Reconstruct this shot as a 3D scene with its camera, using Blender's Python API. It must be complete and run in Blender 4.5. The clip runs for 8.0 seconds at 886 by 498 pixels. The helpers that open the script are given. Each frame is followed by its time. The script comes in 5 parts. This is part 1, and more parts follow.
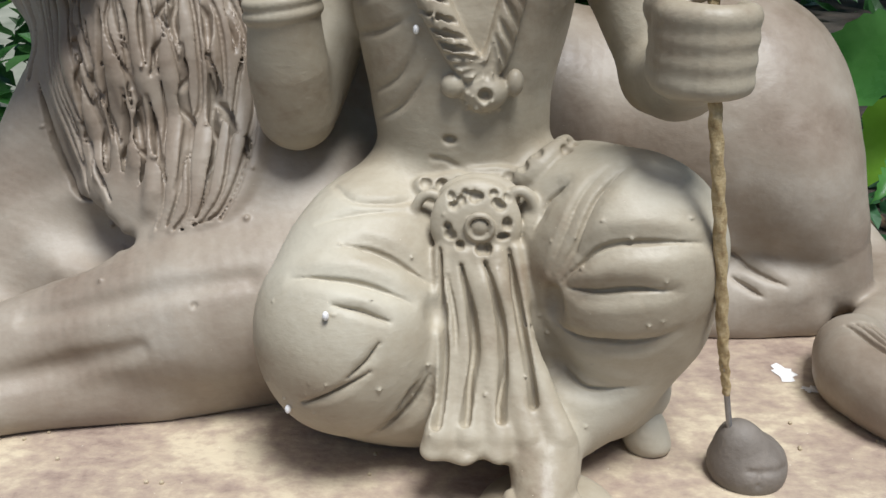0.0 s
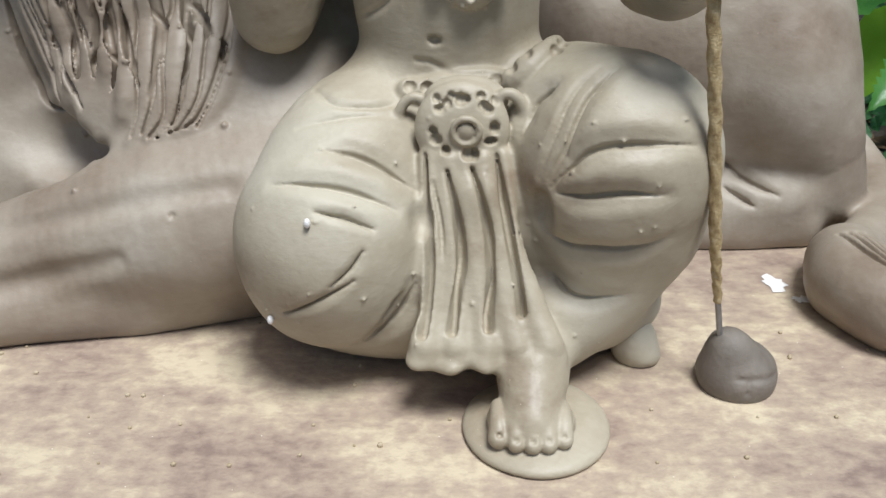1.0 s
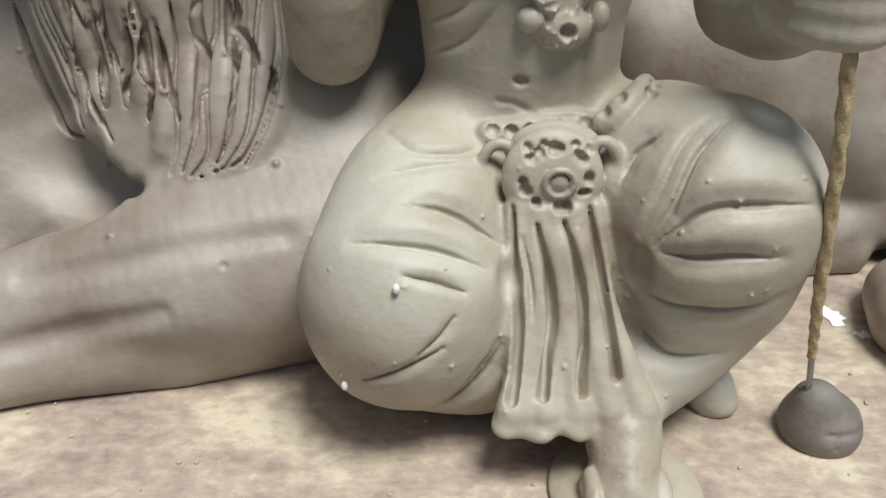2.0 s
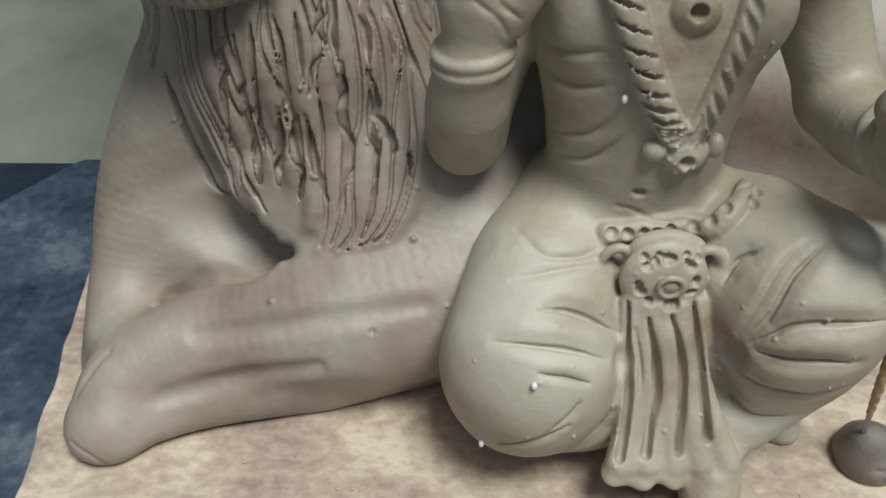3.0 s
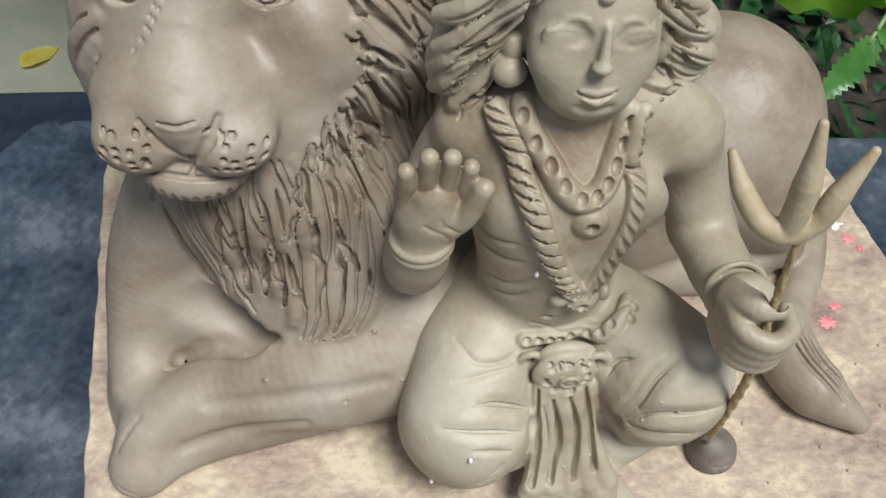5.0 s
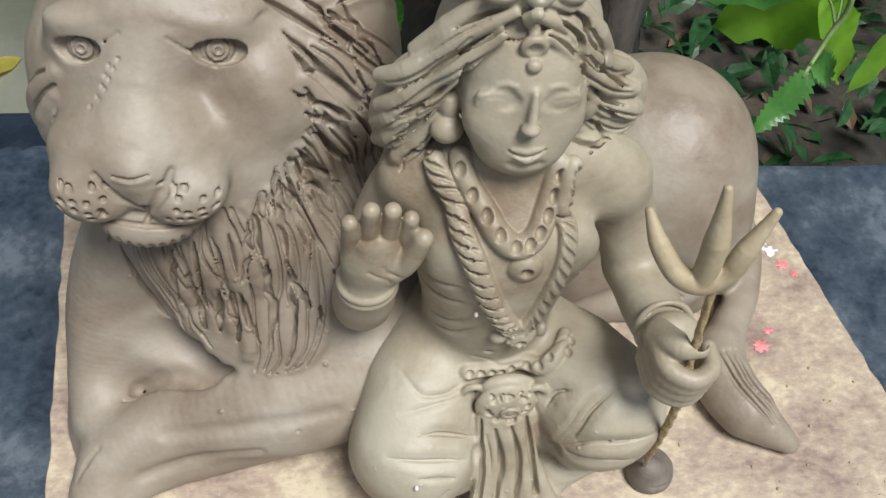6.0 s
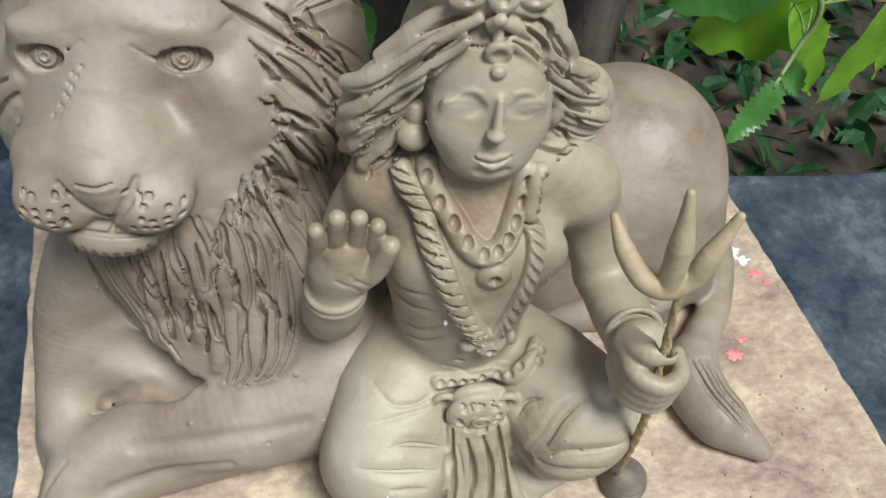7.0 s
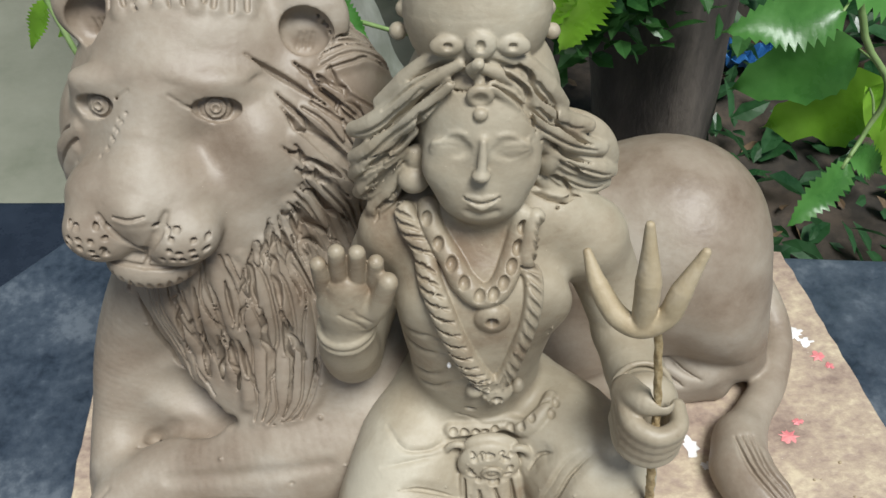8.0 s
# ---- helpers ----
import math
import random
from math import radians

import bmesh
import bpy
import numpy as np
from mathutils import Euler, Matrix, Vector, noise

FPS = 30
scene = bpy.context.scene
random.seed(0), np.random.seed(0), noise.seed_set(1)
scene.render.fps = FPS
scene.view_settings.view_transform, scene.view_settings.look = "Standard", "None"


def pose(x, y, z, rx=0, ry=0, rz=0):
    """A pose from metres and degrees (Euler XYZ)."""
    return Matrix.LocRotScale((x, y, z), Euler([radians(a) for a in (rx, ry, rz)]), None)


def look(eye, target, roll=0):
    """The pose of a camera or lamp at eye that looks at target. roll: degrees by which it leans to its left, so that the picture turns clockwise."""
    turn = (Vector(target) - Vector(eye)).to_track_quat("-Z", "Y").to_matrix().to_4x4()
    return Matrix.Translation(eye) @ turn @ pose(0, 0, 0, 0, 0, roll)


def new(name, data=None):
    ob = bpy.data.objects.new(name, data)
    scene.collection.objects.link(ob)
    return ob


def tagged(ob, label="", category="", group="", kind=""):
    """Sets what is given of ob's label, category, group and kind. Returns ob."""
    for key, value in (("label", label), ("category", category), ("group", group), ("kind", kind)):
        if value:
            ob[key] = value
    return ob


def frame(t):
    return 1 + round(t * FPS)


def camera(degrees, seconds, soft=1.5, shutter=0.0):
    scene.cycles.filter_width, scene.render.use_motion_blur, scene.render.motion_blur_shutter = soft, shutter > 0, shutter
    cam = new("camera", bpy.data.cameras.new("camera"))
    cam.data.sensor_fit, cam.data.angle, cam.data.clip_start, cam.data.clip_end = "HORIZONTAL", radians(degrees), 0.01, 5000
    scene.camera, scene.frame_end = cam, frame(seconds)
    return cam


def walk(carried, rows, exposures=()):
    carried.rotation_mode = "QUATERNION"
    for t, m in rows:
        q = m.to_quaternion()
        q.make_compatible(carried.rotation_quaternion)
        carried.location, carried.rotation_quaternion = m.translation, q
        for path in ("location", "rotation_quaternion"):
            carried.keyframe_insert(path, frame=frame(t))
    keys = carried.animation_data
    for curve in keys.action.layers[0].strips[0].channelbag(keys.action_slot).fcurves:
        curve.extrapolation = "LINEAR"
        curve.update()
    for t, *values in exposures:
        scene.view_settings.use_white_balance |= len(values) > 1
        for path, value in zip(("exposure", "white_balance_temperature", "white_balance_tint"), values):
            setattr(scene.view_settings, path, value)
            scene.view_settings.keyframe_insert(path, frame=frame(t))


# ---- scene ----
cam = camera(51.1, 8.0)
METRES, EYE, TILT, LEAN, TURN = 0.40, 0.208, -28.0, 0.0, 0.0
PATH = [
    (0, (0.063, 0.021, 0.198), (-0.027, 1.857, -0.591), -0.6),
    (0.5, (0.064, 0.02, 0.194), (-0.012, 1.822, -0.671), -0.7),
    (1, (0.063, 0.027, 0.189), (0.003, 1.794, -0.747), -0.5),
    (1.2, (0.056, 0.035, 0.192), (0.003, 1.793, -0.761), -0.5),
    (2.3, (0.006, 0.066, 0.221), (0.118, 1.733, -0.879), 2.2),
    (2.5, (0.0, 0.069, 0.249), (0.095, 1.674, -0.94), 1.8),
    (3, (-0.024, 0.078, 0.301), (0.04, 1.561, -1.039), 1.8),
    (3.5, (-0.043, 0.088, 0.361), (0.016, 1.401, -1.147), 1.4),
    (4, (-0.057, 0.108, 0.402), (0.028, 1.304, -1.199), 2.3),
    (4.5, (-0.054, 0.122, 0.429), (0.106, 1.249, -1.215), 4.7),
    (5, (-0.04, 0.129, 0.466), (0.188, 1.196, -1.211), 7.5),
    (5.2, (-0.028, 0.137, 0.473), (0.19, 1.182, -1.219), 7.3),
    (6.3, (-0.031, 0.131, 0.498), (0.286, 1.19, -1.168), 11.1),
    (6.5, (-0.031, 0.132, 0.498), (0.292, 1.192, -1.167), 11.3),
    (7, (-0.024, 0.129, 0.493), (0.303, 1.21, -1.158), 11.0),
    (7.5, (0.009, 0.111, 0.487), (0.202, 1.277, -1.126), 5.1),
    (8, (0.033, 0.091, 0.492), (0.058, 1.388, -1.03), 0.6),
]
walk(cam, [(t, look(eye, target, roll)) for t, eye, target, roll in PATH],
     exposures=[(0, 0.14, 6000, 8), (1, 0.10, 5950, 7), (2.5, -0.05, 5950, 5), (3.0, -0.28, 6000, 4), (3.5, -0.20, 6150, 6), (4.2, -0.05, 6250, 8), (5, 0.0, 6200, 7), (6.5, 0.05, 6250, 7), (8, 0.0, 6250, 6)])


# ---- light ----
world = bpy.data.worlds.new("sky")
scene.world = world
world.use_nodes = True
wn, wl = world.node_tree.nodes, world.node_tree.links
sky = wn.new("ShaderNodeTexSky")
sky.sky_type, sky.sun_disc = "NISHITA", False
sky.sun_elevation, sky.sun_rotation, sky.air_density, sky.dust_density = radians(69), radians(192), 1.0, 3.0
wn["Background"].inputs["Strength"].default_value = 0.055
wl.new(sky.outputs[0], wn["Background"].inputs[0])
sun = new("sun", bpy.data.lights.new("sun", "SUN"))
sun.data.energy, sun.data.angle, sun.data.color = 4.3, radians(22), (1.0, 0.98, 0.95)
sun.matrix_world = look((0.44, -0.20, 2.0), (0.04, 0.38, 0.1))


# ---- materials ----
def surface(name, tones, scale, rough, bump=0.1, fine=300.0, stretch=(1, 1, 1), spots=None, metal=0.0, spread=0.1, coarse=0.0):
    """Tones mixed by noise at two scales, with fine relief. tones: colours from low to high noise."""
    m = bpy.data.materials.new(name)
    m.use_nodes = True
    n, l = m.node_tree.nodes, m.node_tree.links
    b = n["Principled BSDF"]
    co, mp = n.new("ShaderNodeTexCoord"), n.new("ShaderNodeMapping")
    mp.inputs["Scale"].default_value = stretch
    l.new(co.outputs["Object"], mp.inputs[0])
    big, small = n.new("ShaderNodeTexNoise"), n.new("ShaderNodeTexNoise")
    for t, s, d in ((big, scale, 6), (small, fine, 5)):
        t.inputs["Scale"].default_value, t.inputs["Detail"].default_value, t.inputs["Roughness"].default_value = s, d, 0.62
        l.new(mp.outputs[0], t.inputs["Vector"])
    mix = n.new("ShaderNodeMath")
    mix.operation = "MULTIPLY_ADD"
    mix.inputs[1].default_value = spread
    l.new(small.outputs[0], mix.inputs[0])
    l.new(big.outputs[0], mix.inputs[2])
    ramp = n.new("ShaderNodeValToRGB")
    el = ramp.color_ramp.elements
    places = np.linspace(0.36, 0.70, len(tones)) + spread * 0.5 - 0.05
    while len(el) < len(tones):
        el.new(0.5)
    for e, p, c in zip(el, places, tones):
        e.position, e.color = float(p), (*c, 1)
    l.new(mix.outputs[0], ramp.inputs[0])
    colour = ramp.outputs[0]
    if spots:
        dots, gate, over = n.new("ShaderNodeTexVoronoi"), n.new("ShaderNodeMath"), n.new("ShaderNodeMix")
        dots.inputs["Scale"].default_value = spots[0]
        l.new(co.outputs["Object"], dots.inputs["Vector"])
        gate.operation, gate.inputs[1].default_value = "LESS_THAN", spots[1]
        l.new(dots.outputs["Distance"], gate.inputs[0])
        over.data_type = "RGBA"
        over.inputs["B"].default_value = (*spots[2], 1)
        l.new(gate.outputs[0], over.inputs["Factor"])
        l.new(colour, over.inputs["A"])
        colour = over.outputs["Result"]
    l.new(colour, b.inputs["Base Color"])
    rr = n.new("ShaderNodeMapRange")
    rr.inputs["From Min"].default_value, rr.inputs["From Max"].default_value = 0.35, 0.65
    rr.inputs["To Min"].default_value, rr.inputs["To Max"].default_value = rough[0], rough[1]
    l.new(big.outputs[0], rr.inputs["Value"])
    l.new(rr.outputs[0], b.inputs["Roughness"])
    b.inputs["Metallic"].default_value = metal
    bp = n.new("ShaderNodeBump")
    bp.inputs["Strength"].default_value, bp.inputs["Distance"].default_value = bump, 0.0012
    l.new(small.outputs[0], bp.inputs["Height"])
    if coarse:
        b2 = n.new("ShaderNodeBump")
        b2.inputs["Strength"].default_value, b2.inputs["Distance"].default_value = coarse, 0.006
        l.new(big.outputs[0], b2.inputs["Height"])
        l.new(b2.outputs[0], bp.inputs["Normal"])
    l.new(bp.outputs[0], b.inputs["Normal"])
    return m


CLAY = surface("clay", [(0.215, 0.155, 0.100), (0.335, 0.280, 0.200), (0.405, 0.352, 0.262), (0.475, 0.430, 0.335)], 11, (0.42, 0.60), 0.16, 420, (1, 1, 1.6), (230, 0.035, (0.62, 0.54, 0.40)))
CLAY_LION = surface("clay_smoothed_with_water", [(0.190, 0.140, 0.098), (0.262, 0.208, 0.156), (0.318, 0.266, 0.206), (0.385, 0.336, 0.274)], 13, (0.42, 0.60), 0.14, 380, (1, 1, 1.4), (170, 0.02, (0.6, 0.52, 0.40)))
CLAY_DARK = surface("clay_grey", [(0.13, 0.105, 0.085), (0.17, 0.145, 0.12), (0.21, 0.18, 0.15)], 60, (0.55, 0.7), 0.3, 500)
CLAY_DRY = surface("clay_dried_yellow", [(0.34, 0.26, 0.155), (0.41, 0.33, 0.21), (0.47, 0.39, 0.27)], 60, (0.5, 0.65), 0.25, 420)
CORD = surface("jute", [(0.30, 0.20, 0.09), (0.46, 0.34, 0.17), (0.58, 0.46, 0.27)], 400, (0.75, 0.9), 0.8, 1400)
WIRE = surface("steel_wire", [(0.25, 0.25, 0.25), (0.35, 0.35, 0.36)], 200, (0.4, 0.5), 0.05, 900, metal=0.8)
BOARD = surface("plywood_with_clay_wash", [(0.245, 0.178, 0.145), (0.345, 0.262, 0.205), (0.43, 0.34, 0.25), (0.56, 0.47, 0.33)], 17, (0.28, 0.6), 0.5, 150, (1, 1.35, 1), (150, 0.035, (0.68, 0.62, 0.50)), spread=0.55, coarse=0.25)
PLY_EDGE = surface("plywood_edge", [(0.36, 0.26, 0.14), (0.48, 0.37, 0.22)], 40, (0.6, 0.8), 0.4, 300, (1, 1, 8))
SLATE = surface("slate", [(0.018, 0.026, 0.038), (0.034, 0.047, 0.066), (0.052, 0.068, 0.090), (0.10, 0.12, 0.145)], 15, (0.28, 0.55), 0.5, 130, coarse=0.40, spread=0.45)
SLATE_WET = surface("slate_wet", [(0.010, 0.014, 0.022), (0.022, 0.030, 0.045)], 20, (0.2, 0.35), 0.3, 110)
PINK = surface("pink_paint", [(0.62, 0.16, 0.18), (0.70, 0.28, 0.27)], 80, (0.4, 0.55), 0.1, 300)
BLUE = surface("blue_plastic", [(0.03, 0.14, 0.42), (0.06, 0.22, 0.55)], 20, (0.3, 0.45), 0.1, 200)
WHITE = surface("white_paint_glints", [(0.72, 0.70, 0.68), (0.82, 0.80, 0.78)], 80, (0.3, 0.5), 0.1, 300)
CONCRETE = surface("mossy_concrete", [(0.16, 0.17, 0.12), (0.23, 0.235, 0.18), (0.28, 0.28, 0.22)], 3, (0.6, 0.8), 0.4, 60)
SOIL = surface("soil", [(0.018, 0.014, 0.011), (0.035, 0.027, 0.020), (0.07, 0.052, 0.038)], 14, (0.7, 0.95), 0.8, 90, spread=0.5)
BARK = surface("bark", [(0.05, 0.042, 0.038), (0.09, 0.075, 0.065), (0.15, 0.125, 0.105)], 22, (0.7, 0.9), 0.9, 90, (1, 1, 0.3), coarse=0.9)


def leaf_material(name, a, b, c):
    m = surface(name, [a, b, c], 20, (0.22, 0.42), 0.2, 160)
    p = m.node_tree.nodes["Principled BSDF"]
    p.inputs["Transmission Weight"].default_value = 0.0
    p.inputs["Subsurface Weight"].default_value = 0.0
    t, s, out = m.node_tree.nodes.new("ShaderNodeBsdfTranslucent"), m.node_tree.nodes.new("ShaderNodeMixShader"), m.node_tree.nodes["Material Output"]
    t.inputs[0].default_value = (*[v * 1.6 for v in c], 1)
    s.inputs[0].default_value = 0.35
    m.node_tree.links.new(p.outputs[0], s.inputs[1])
    m.node_tree.links.new(t.outputs[0], s.inputs[2])
    m.node_tree.links.new(s.outputs[0], out.inputs[0])
    return m


DRY_LEAF = surface("dry_leaf", [(0.06, 0.035, 0.02), (0.12, 0.075, 0.04), (0.20, 0.14, 0.08)], 12, (0.6, 0.8), 0.3, 120)
LEAF_LIGHT = leaf_material("leaf_fresh", (0.12, 0.27, 0.02), (0.19, 0.39, 0.03), (0.26, 0.48, 0.05))
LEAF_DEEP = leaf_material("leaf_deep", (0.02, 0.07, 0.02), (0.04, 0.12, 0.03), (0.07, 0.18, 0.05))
LEAF_MID = leaf_material("leaf_mid", (0.045, 0.15, 0.03), (0.08, 0.23, 0.045), (0.12, 0.31, 0.07))
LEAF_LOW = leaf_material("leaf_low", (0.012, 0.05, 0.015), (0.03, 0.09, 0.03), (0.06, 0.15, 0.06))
YELLOW_LEAF = leaf_material("leaf_yellow", (0.42, 0.34, 0.05), (0.52, 0.44, 0.08), (0.60, 0.52, 0.14))
STEM = surface("green_stem", [(0.16, 0.26, 0.08), (0.26, 0.36, 0.14)], 60, (0.5, 0.6), 0.2, 300)


# ---- small tools for meshes ----
def part(name, data, material, parent=None, label=""):
    """Links a bmesh or mesh as one object, under a thing if one is given."""
    if isinstance(data, bmesh.types.BMesh):
        me = bpy.data.meshes.new(name)
        data.to_mesh(me)
        data.free()
        data = me
    if not data.materials:
        data.materials.append(material)
    ob = new(name, data)
    ob.parent = parent
    return tagged(ob, label)


def slab_mesh(outline, low, high, bevel=0.0, wobble=0.0, cuts=0, seed=1):
    """A flat piece with the given outline, its edges rounded and a little uneven."""
    rng = random.Random(seed)
    pts = []
    for i, a in enumerate(outline):
        b = outline[(i + 1) % len(outline)]
        for k in range(cuts + 1):
            s = k / (cuts + 1)
            w = wobble if k else wobble * 0.3
            pts.append((a[0] + (b[0] - a[0]) * s + rng.uniform(-w, w), a[1] + (b[1] - a[1]) * s + rng.uniform(-w, w)))
    bm = bmesh.new()
    f = bm.faces.new([bm.verts.new((x, y, low)) for x, y in pts])
    if f.normal.z > 0:
        f.normal_flip()
    top = bmesh.ops.extrude_face_region(bm, geom=[f])
    bmesh.ops.translate(bm, verts=[v for v in top["geom"] if isinstance(v, bmesh.types.BMVert)], vec=(0, 0, high - low))
    bmesh.ops.recalc_face_normals(bm, faces=bm.faces)
    if bevel:
        rim = [e for e in bm.edges if abs(e.verts[0].co.z - high) < 1e-6 and abs(e.verts[1].co.z - high) < 1e-6]
        bmesh.ops.bevel(bm, geom=rim, offset=bevel, segments=3, profile=0.6, affect="EDGES")
    return bm


def tube_mesh(points, radii, sides=10, steps=6, twist=0.0, lobes=0, depth=0.0):
    """A tube along a smooth line; with lobes it is twisted like cord."""
    line = smooth_line(points, steps)
    r = np.interp(np.linspace(0, 1, len(line)), np.linspace(0, 1, len(radii)), radii)
    tang = np.gradient(line, axis=0)
    tang /= np.linalg.norm(tang, axis=1, keepdims=True) + 1e-12
    up = np.array((0.3, 0.9, 0.1)) if abs(tang[0] @ np.array((0.3, 0.9, 0.1))) < 0.9 else np.array((1.0, 0, 0))
    verts, faces = [], []
    for i, p in enumerate(line):
        u = np.cross(tang[i], up)
        u /= np.linalg.norm(u)
        v = np.cross(tang[i], u)
        for k in range(sides):
            q = 2 * math.pi * k / sides
            rr = r[i] * (1 + depth * math.cos(lobes * q + twist * i))
            verts.append(p + rr * (math.cos(q) * u + math.sin(q) * v))
    for i in range(len(line) - 1):
        for k in range(sides):
            a, b = i * sides + k, i * sides + (k + 1) % sides
            faces.append((a, b, b + sides, a + sides))
    verts += [line[0], line[-1]]
    for k in range(sides):
        faces.append((len(verts) - 2, (k + 1) % sides, k, k))
        faces.append((len(verts) - 1, (len(line) - 1) * sides + k, (len(line) - 1) * sides + (k + 1) % sides, (len(line) - 1) * sides + k))
    me = bpy.data.meshes.new("tube")
    me.from_pydata([tuple(v) for v in verts], [], [f[:3] if len(set(f)) == 3 else f for f in faces])
    me.update()
    me.polygons.foreach_set("use_smooth", np.ones(len(me.polygons), dtype=bool))
    return me

# ---- modelling in clay: a field of distances that blends forms, then a skin over it ----
class Clay:
    """A block of space in which forms are blended, pressed and cut, and then skinned."""

    def __init__(self, low, high, step):
        self.low, self.step = np.array(low, dtype=np.float32), np.float32(step)
        self.size = np.ceil((np.array(high) - np.array(low)) / step).astype(int) + 1
        self.far = np.full(self.size, 0.02, dtype=np.float32)

    def shift(self, x, y, z):
        """Moves the origin by which further forms are placed."""
        self.low = self.low - np.array((x, y, z), dtype=np.float32)

    def crumbs(self, count, low, high, way, seed, size=(0.0005, 0.0012)):
        """Small crumbs left on the skin by the tools."""
        r = np.random.RandomState(seed)
        spots = self.facing(r.uniform(low, high, (count, 3)), way, 0.2)
        for p in spots:
            q = r.uniform(*size)
            self.lump(p, (q * r.uniform(0.8, 1.6), q, q * r.uniform(0.6, 1.2)), (0, 0, r.uniform(0, 180)), 0.0003)

    def part_of(self, low, high):
        a = np.clip(np.floor((np.array(low) - self.low) / self.step).astype(int), 0, self.size)
        b = np.clip(np.ceil((np.array(high) - self.low) / self.step).astype(int) + 1, 0, self.size)
        if np.any(b <= a):
            return None, None
        axes = [self.low[i] + self.step * np.arange(a[i], b[i], dtype=np.float32) for i in range(3)]
        grid = (axes[0][:, None, None], axes[1][None, :, None], axes[2][None, None, :])
        return tuple(slice(a[i], b[i]) for i in range(3)), grid

    def blend(self, cut, d, k, sign):
        old = self.far[cut]
        if sign < 0:
            old, d = -old, d
        if k <= 0:
            made = np.minimum(old, d)
        else:
            h = np.clip(0.5 + 0.5 * (old - d) / k, 0, 1)
            made = old + (d - old) * h - k * h * (1 - h)
        self.far[cut] = made if sign > 0 else -made

    def lump(self, centre, radii, turn=(0, 0, 0), k=0.006, sign=1):
        """An ellipsoid, turned by degrees."""
        c, r = np.array(centre, dtype=np.float32), np.array(radii, dtype=np.float32)
        m = np.array(Euler([radians(q) for q in turn]).to_matrix(), dtype=np.float32)
        reach = np.sqrt(((m * r[None, :]) ** 2).sum(1)) + max(0.012, 1.5 * k)
        cut, grid = self.part_of(c - reach, c + reach)
        if cut is None:
            return
        g = [grid[i] - c[i] for i in range(3)]
        local = [(g[0] * m[0, j] + g[1] * m[1, j] + g[2] * m[2, j]) for j in range(3)]
        k0 = np.sqrt(sum((local[j] / r[j]) ** 2 for j in range(3)))
        k1 = np.sqrt(sum((local[j] / r[j] ** 2) ** 2 for j in range(3))) + 1e-6
        self.blend(cut, k0 * (k0 - 1) / k1, k, sign)

    def rod(self, a, b, ra, rb, k=0.004, sign=1, margin=0.006):
        """A round-ended rod that tapers."""
        a, b = np.array(a, dtype=np.float32), np.array(b, dtype=np.float32)
        w = max(ra, rb) + max(margin, 1.5 * k)
        cut, grid = self.part_of(np.minimum(a, b) - w, np.maximum(a, b) + w)
        if cut is None:
            return
        ba = b - a
        g = [grid[i] - a[i] for i in range(3)]
        h = np.clip((g[0] * ba[0] + g[1] * ba[1] + g[2] * ba[2]) / max(float(ba @ ba), 1e-10), 0, 1)
        d = np.sqrt((g[0] - ba[0] * h) ** 2 + (g[1] - ba[1] * h) ** 2 + (g[2] - ba[2] * h) ** 2) - (ra + (rb - ra) * h)
        self.blend(cut, d, k, sign)

    def roll(self, points, radii, k=0.004, sign=1, steps=6, snap=0, lift=0.0, margin=0.006):
        """A roll of clay (or, with sign -1, a groove) along a smooth line through points."""
        line = smooth_line(points, 11 if steps == 6 and max(radii) > 0.01 else steps)
        if snap:
            line = self.onto(line, lift)
        r = np.interp(np.linspace(0, 1, len(line)), np.linspace(0, 1, len(radii)), radii)
        if sign < 0:
            r = np.maximum(r, 0.95 * self.step)
        w = max(radii) + max(margin, 1.5 * k)
        cut, grid = self.part_of(line.min(0) - w, line.max(0) + w)
        if cut is None:
            return
        low = np.array([g.ravel()[0] for g in grid], dtype=np.float32)
        tube = Clay(low, low, self.step)
        tube.size = np.array([g.size for g in grid])
        tube.far = np.full(tube.size, 0.02, dtype=np.float32)
        for i in range(len(line) - 1):
            tube.rod(line[i], line[i + 1], r[i], r[i + 1], 0, 1, max(margin, 1.5 * k))
        self.blend(cut, tube.far, k, sign)

    def sample(self, p):
        q = (np.asarray(p, dtype=np.float32) - self.low) / self.step
        i = np.clip(np.floor(q).astype(int), 0, self.size - 2)
        f = np.clip(q - i, 0, 1)
        out = 0
        for dx in (0, 1):
            for dy in (0, 1):
                for dz in (0, 1):
                    w = (f[:, 0] if dx else 1 - f[:, 0]) * (f[:, 1] if dy else 1 - f[:, 1]) * (f[:, 2] if dz else 1 - f[:, 2])
                    out = out + w * self.far[i[:, 0] + dx, i[:, 1] + dy, i[:, 2] + dz]
        return out

    def slope(self, p):
        e = 1.5 * self.step
        g = np.stack([self.sample(p + v) - self.sample(p - v) for v in np.eye(3) * e], 1)
        return g / (np.linalg.norm(g, axis=1, keepdims=True) + 1e-9)

    def onto(self, p, lift=0.0):
        """Points moved to the nearest skin, and lifted off it."""
        p = np.array(p, dtype=float)
        for _ in range(6):
            p = p - self.slope(p) * np.clip(self.sample(p) - lift, -0.006, 0.006)[:, None]
        return p

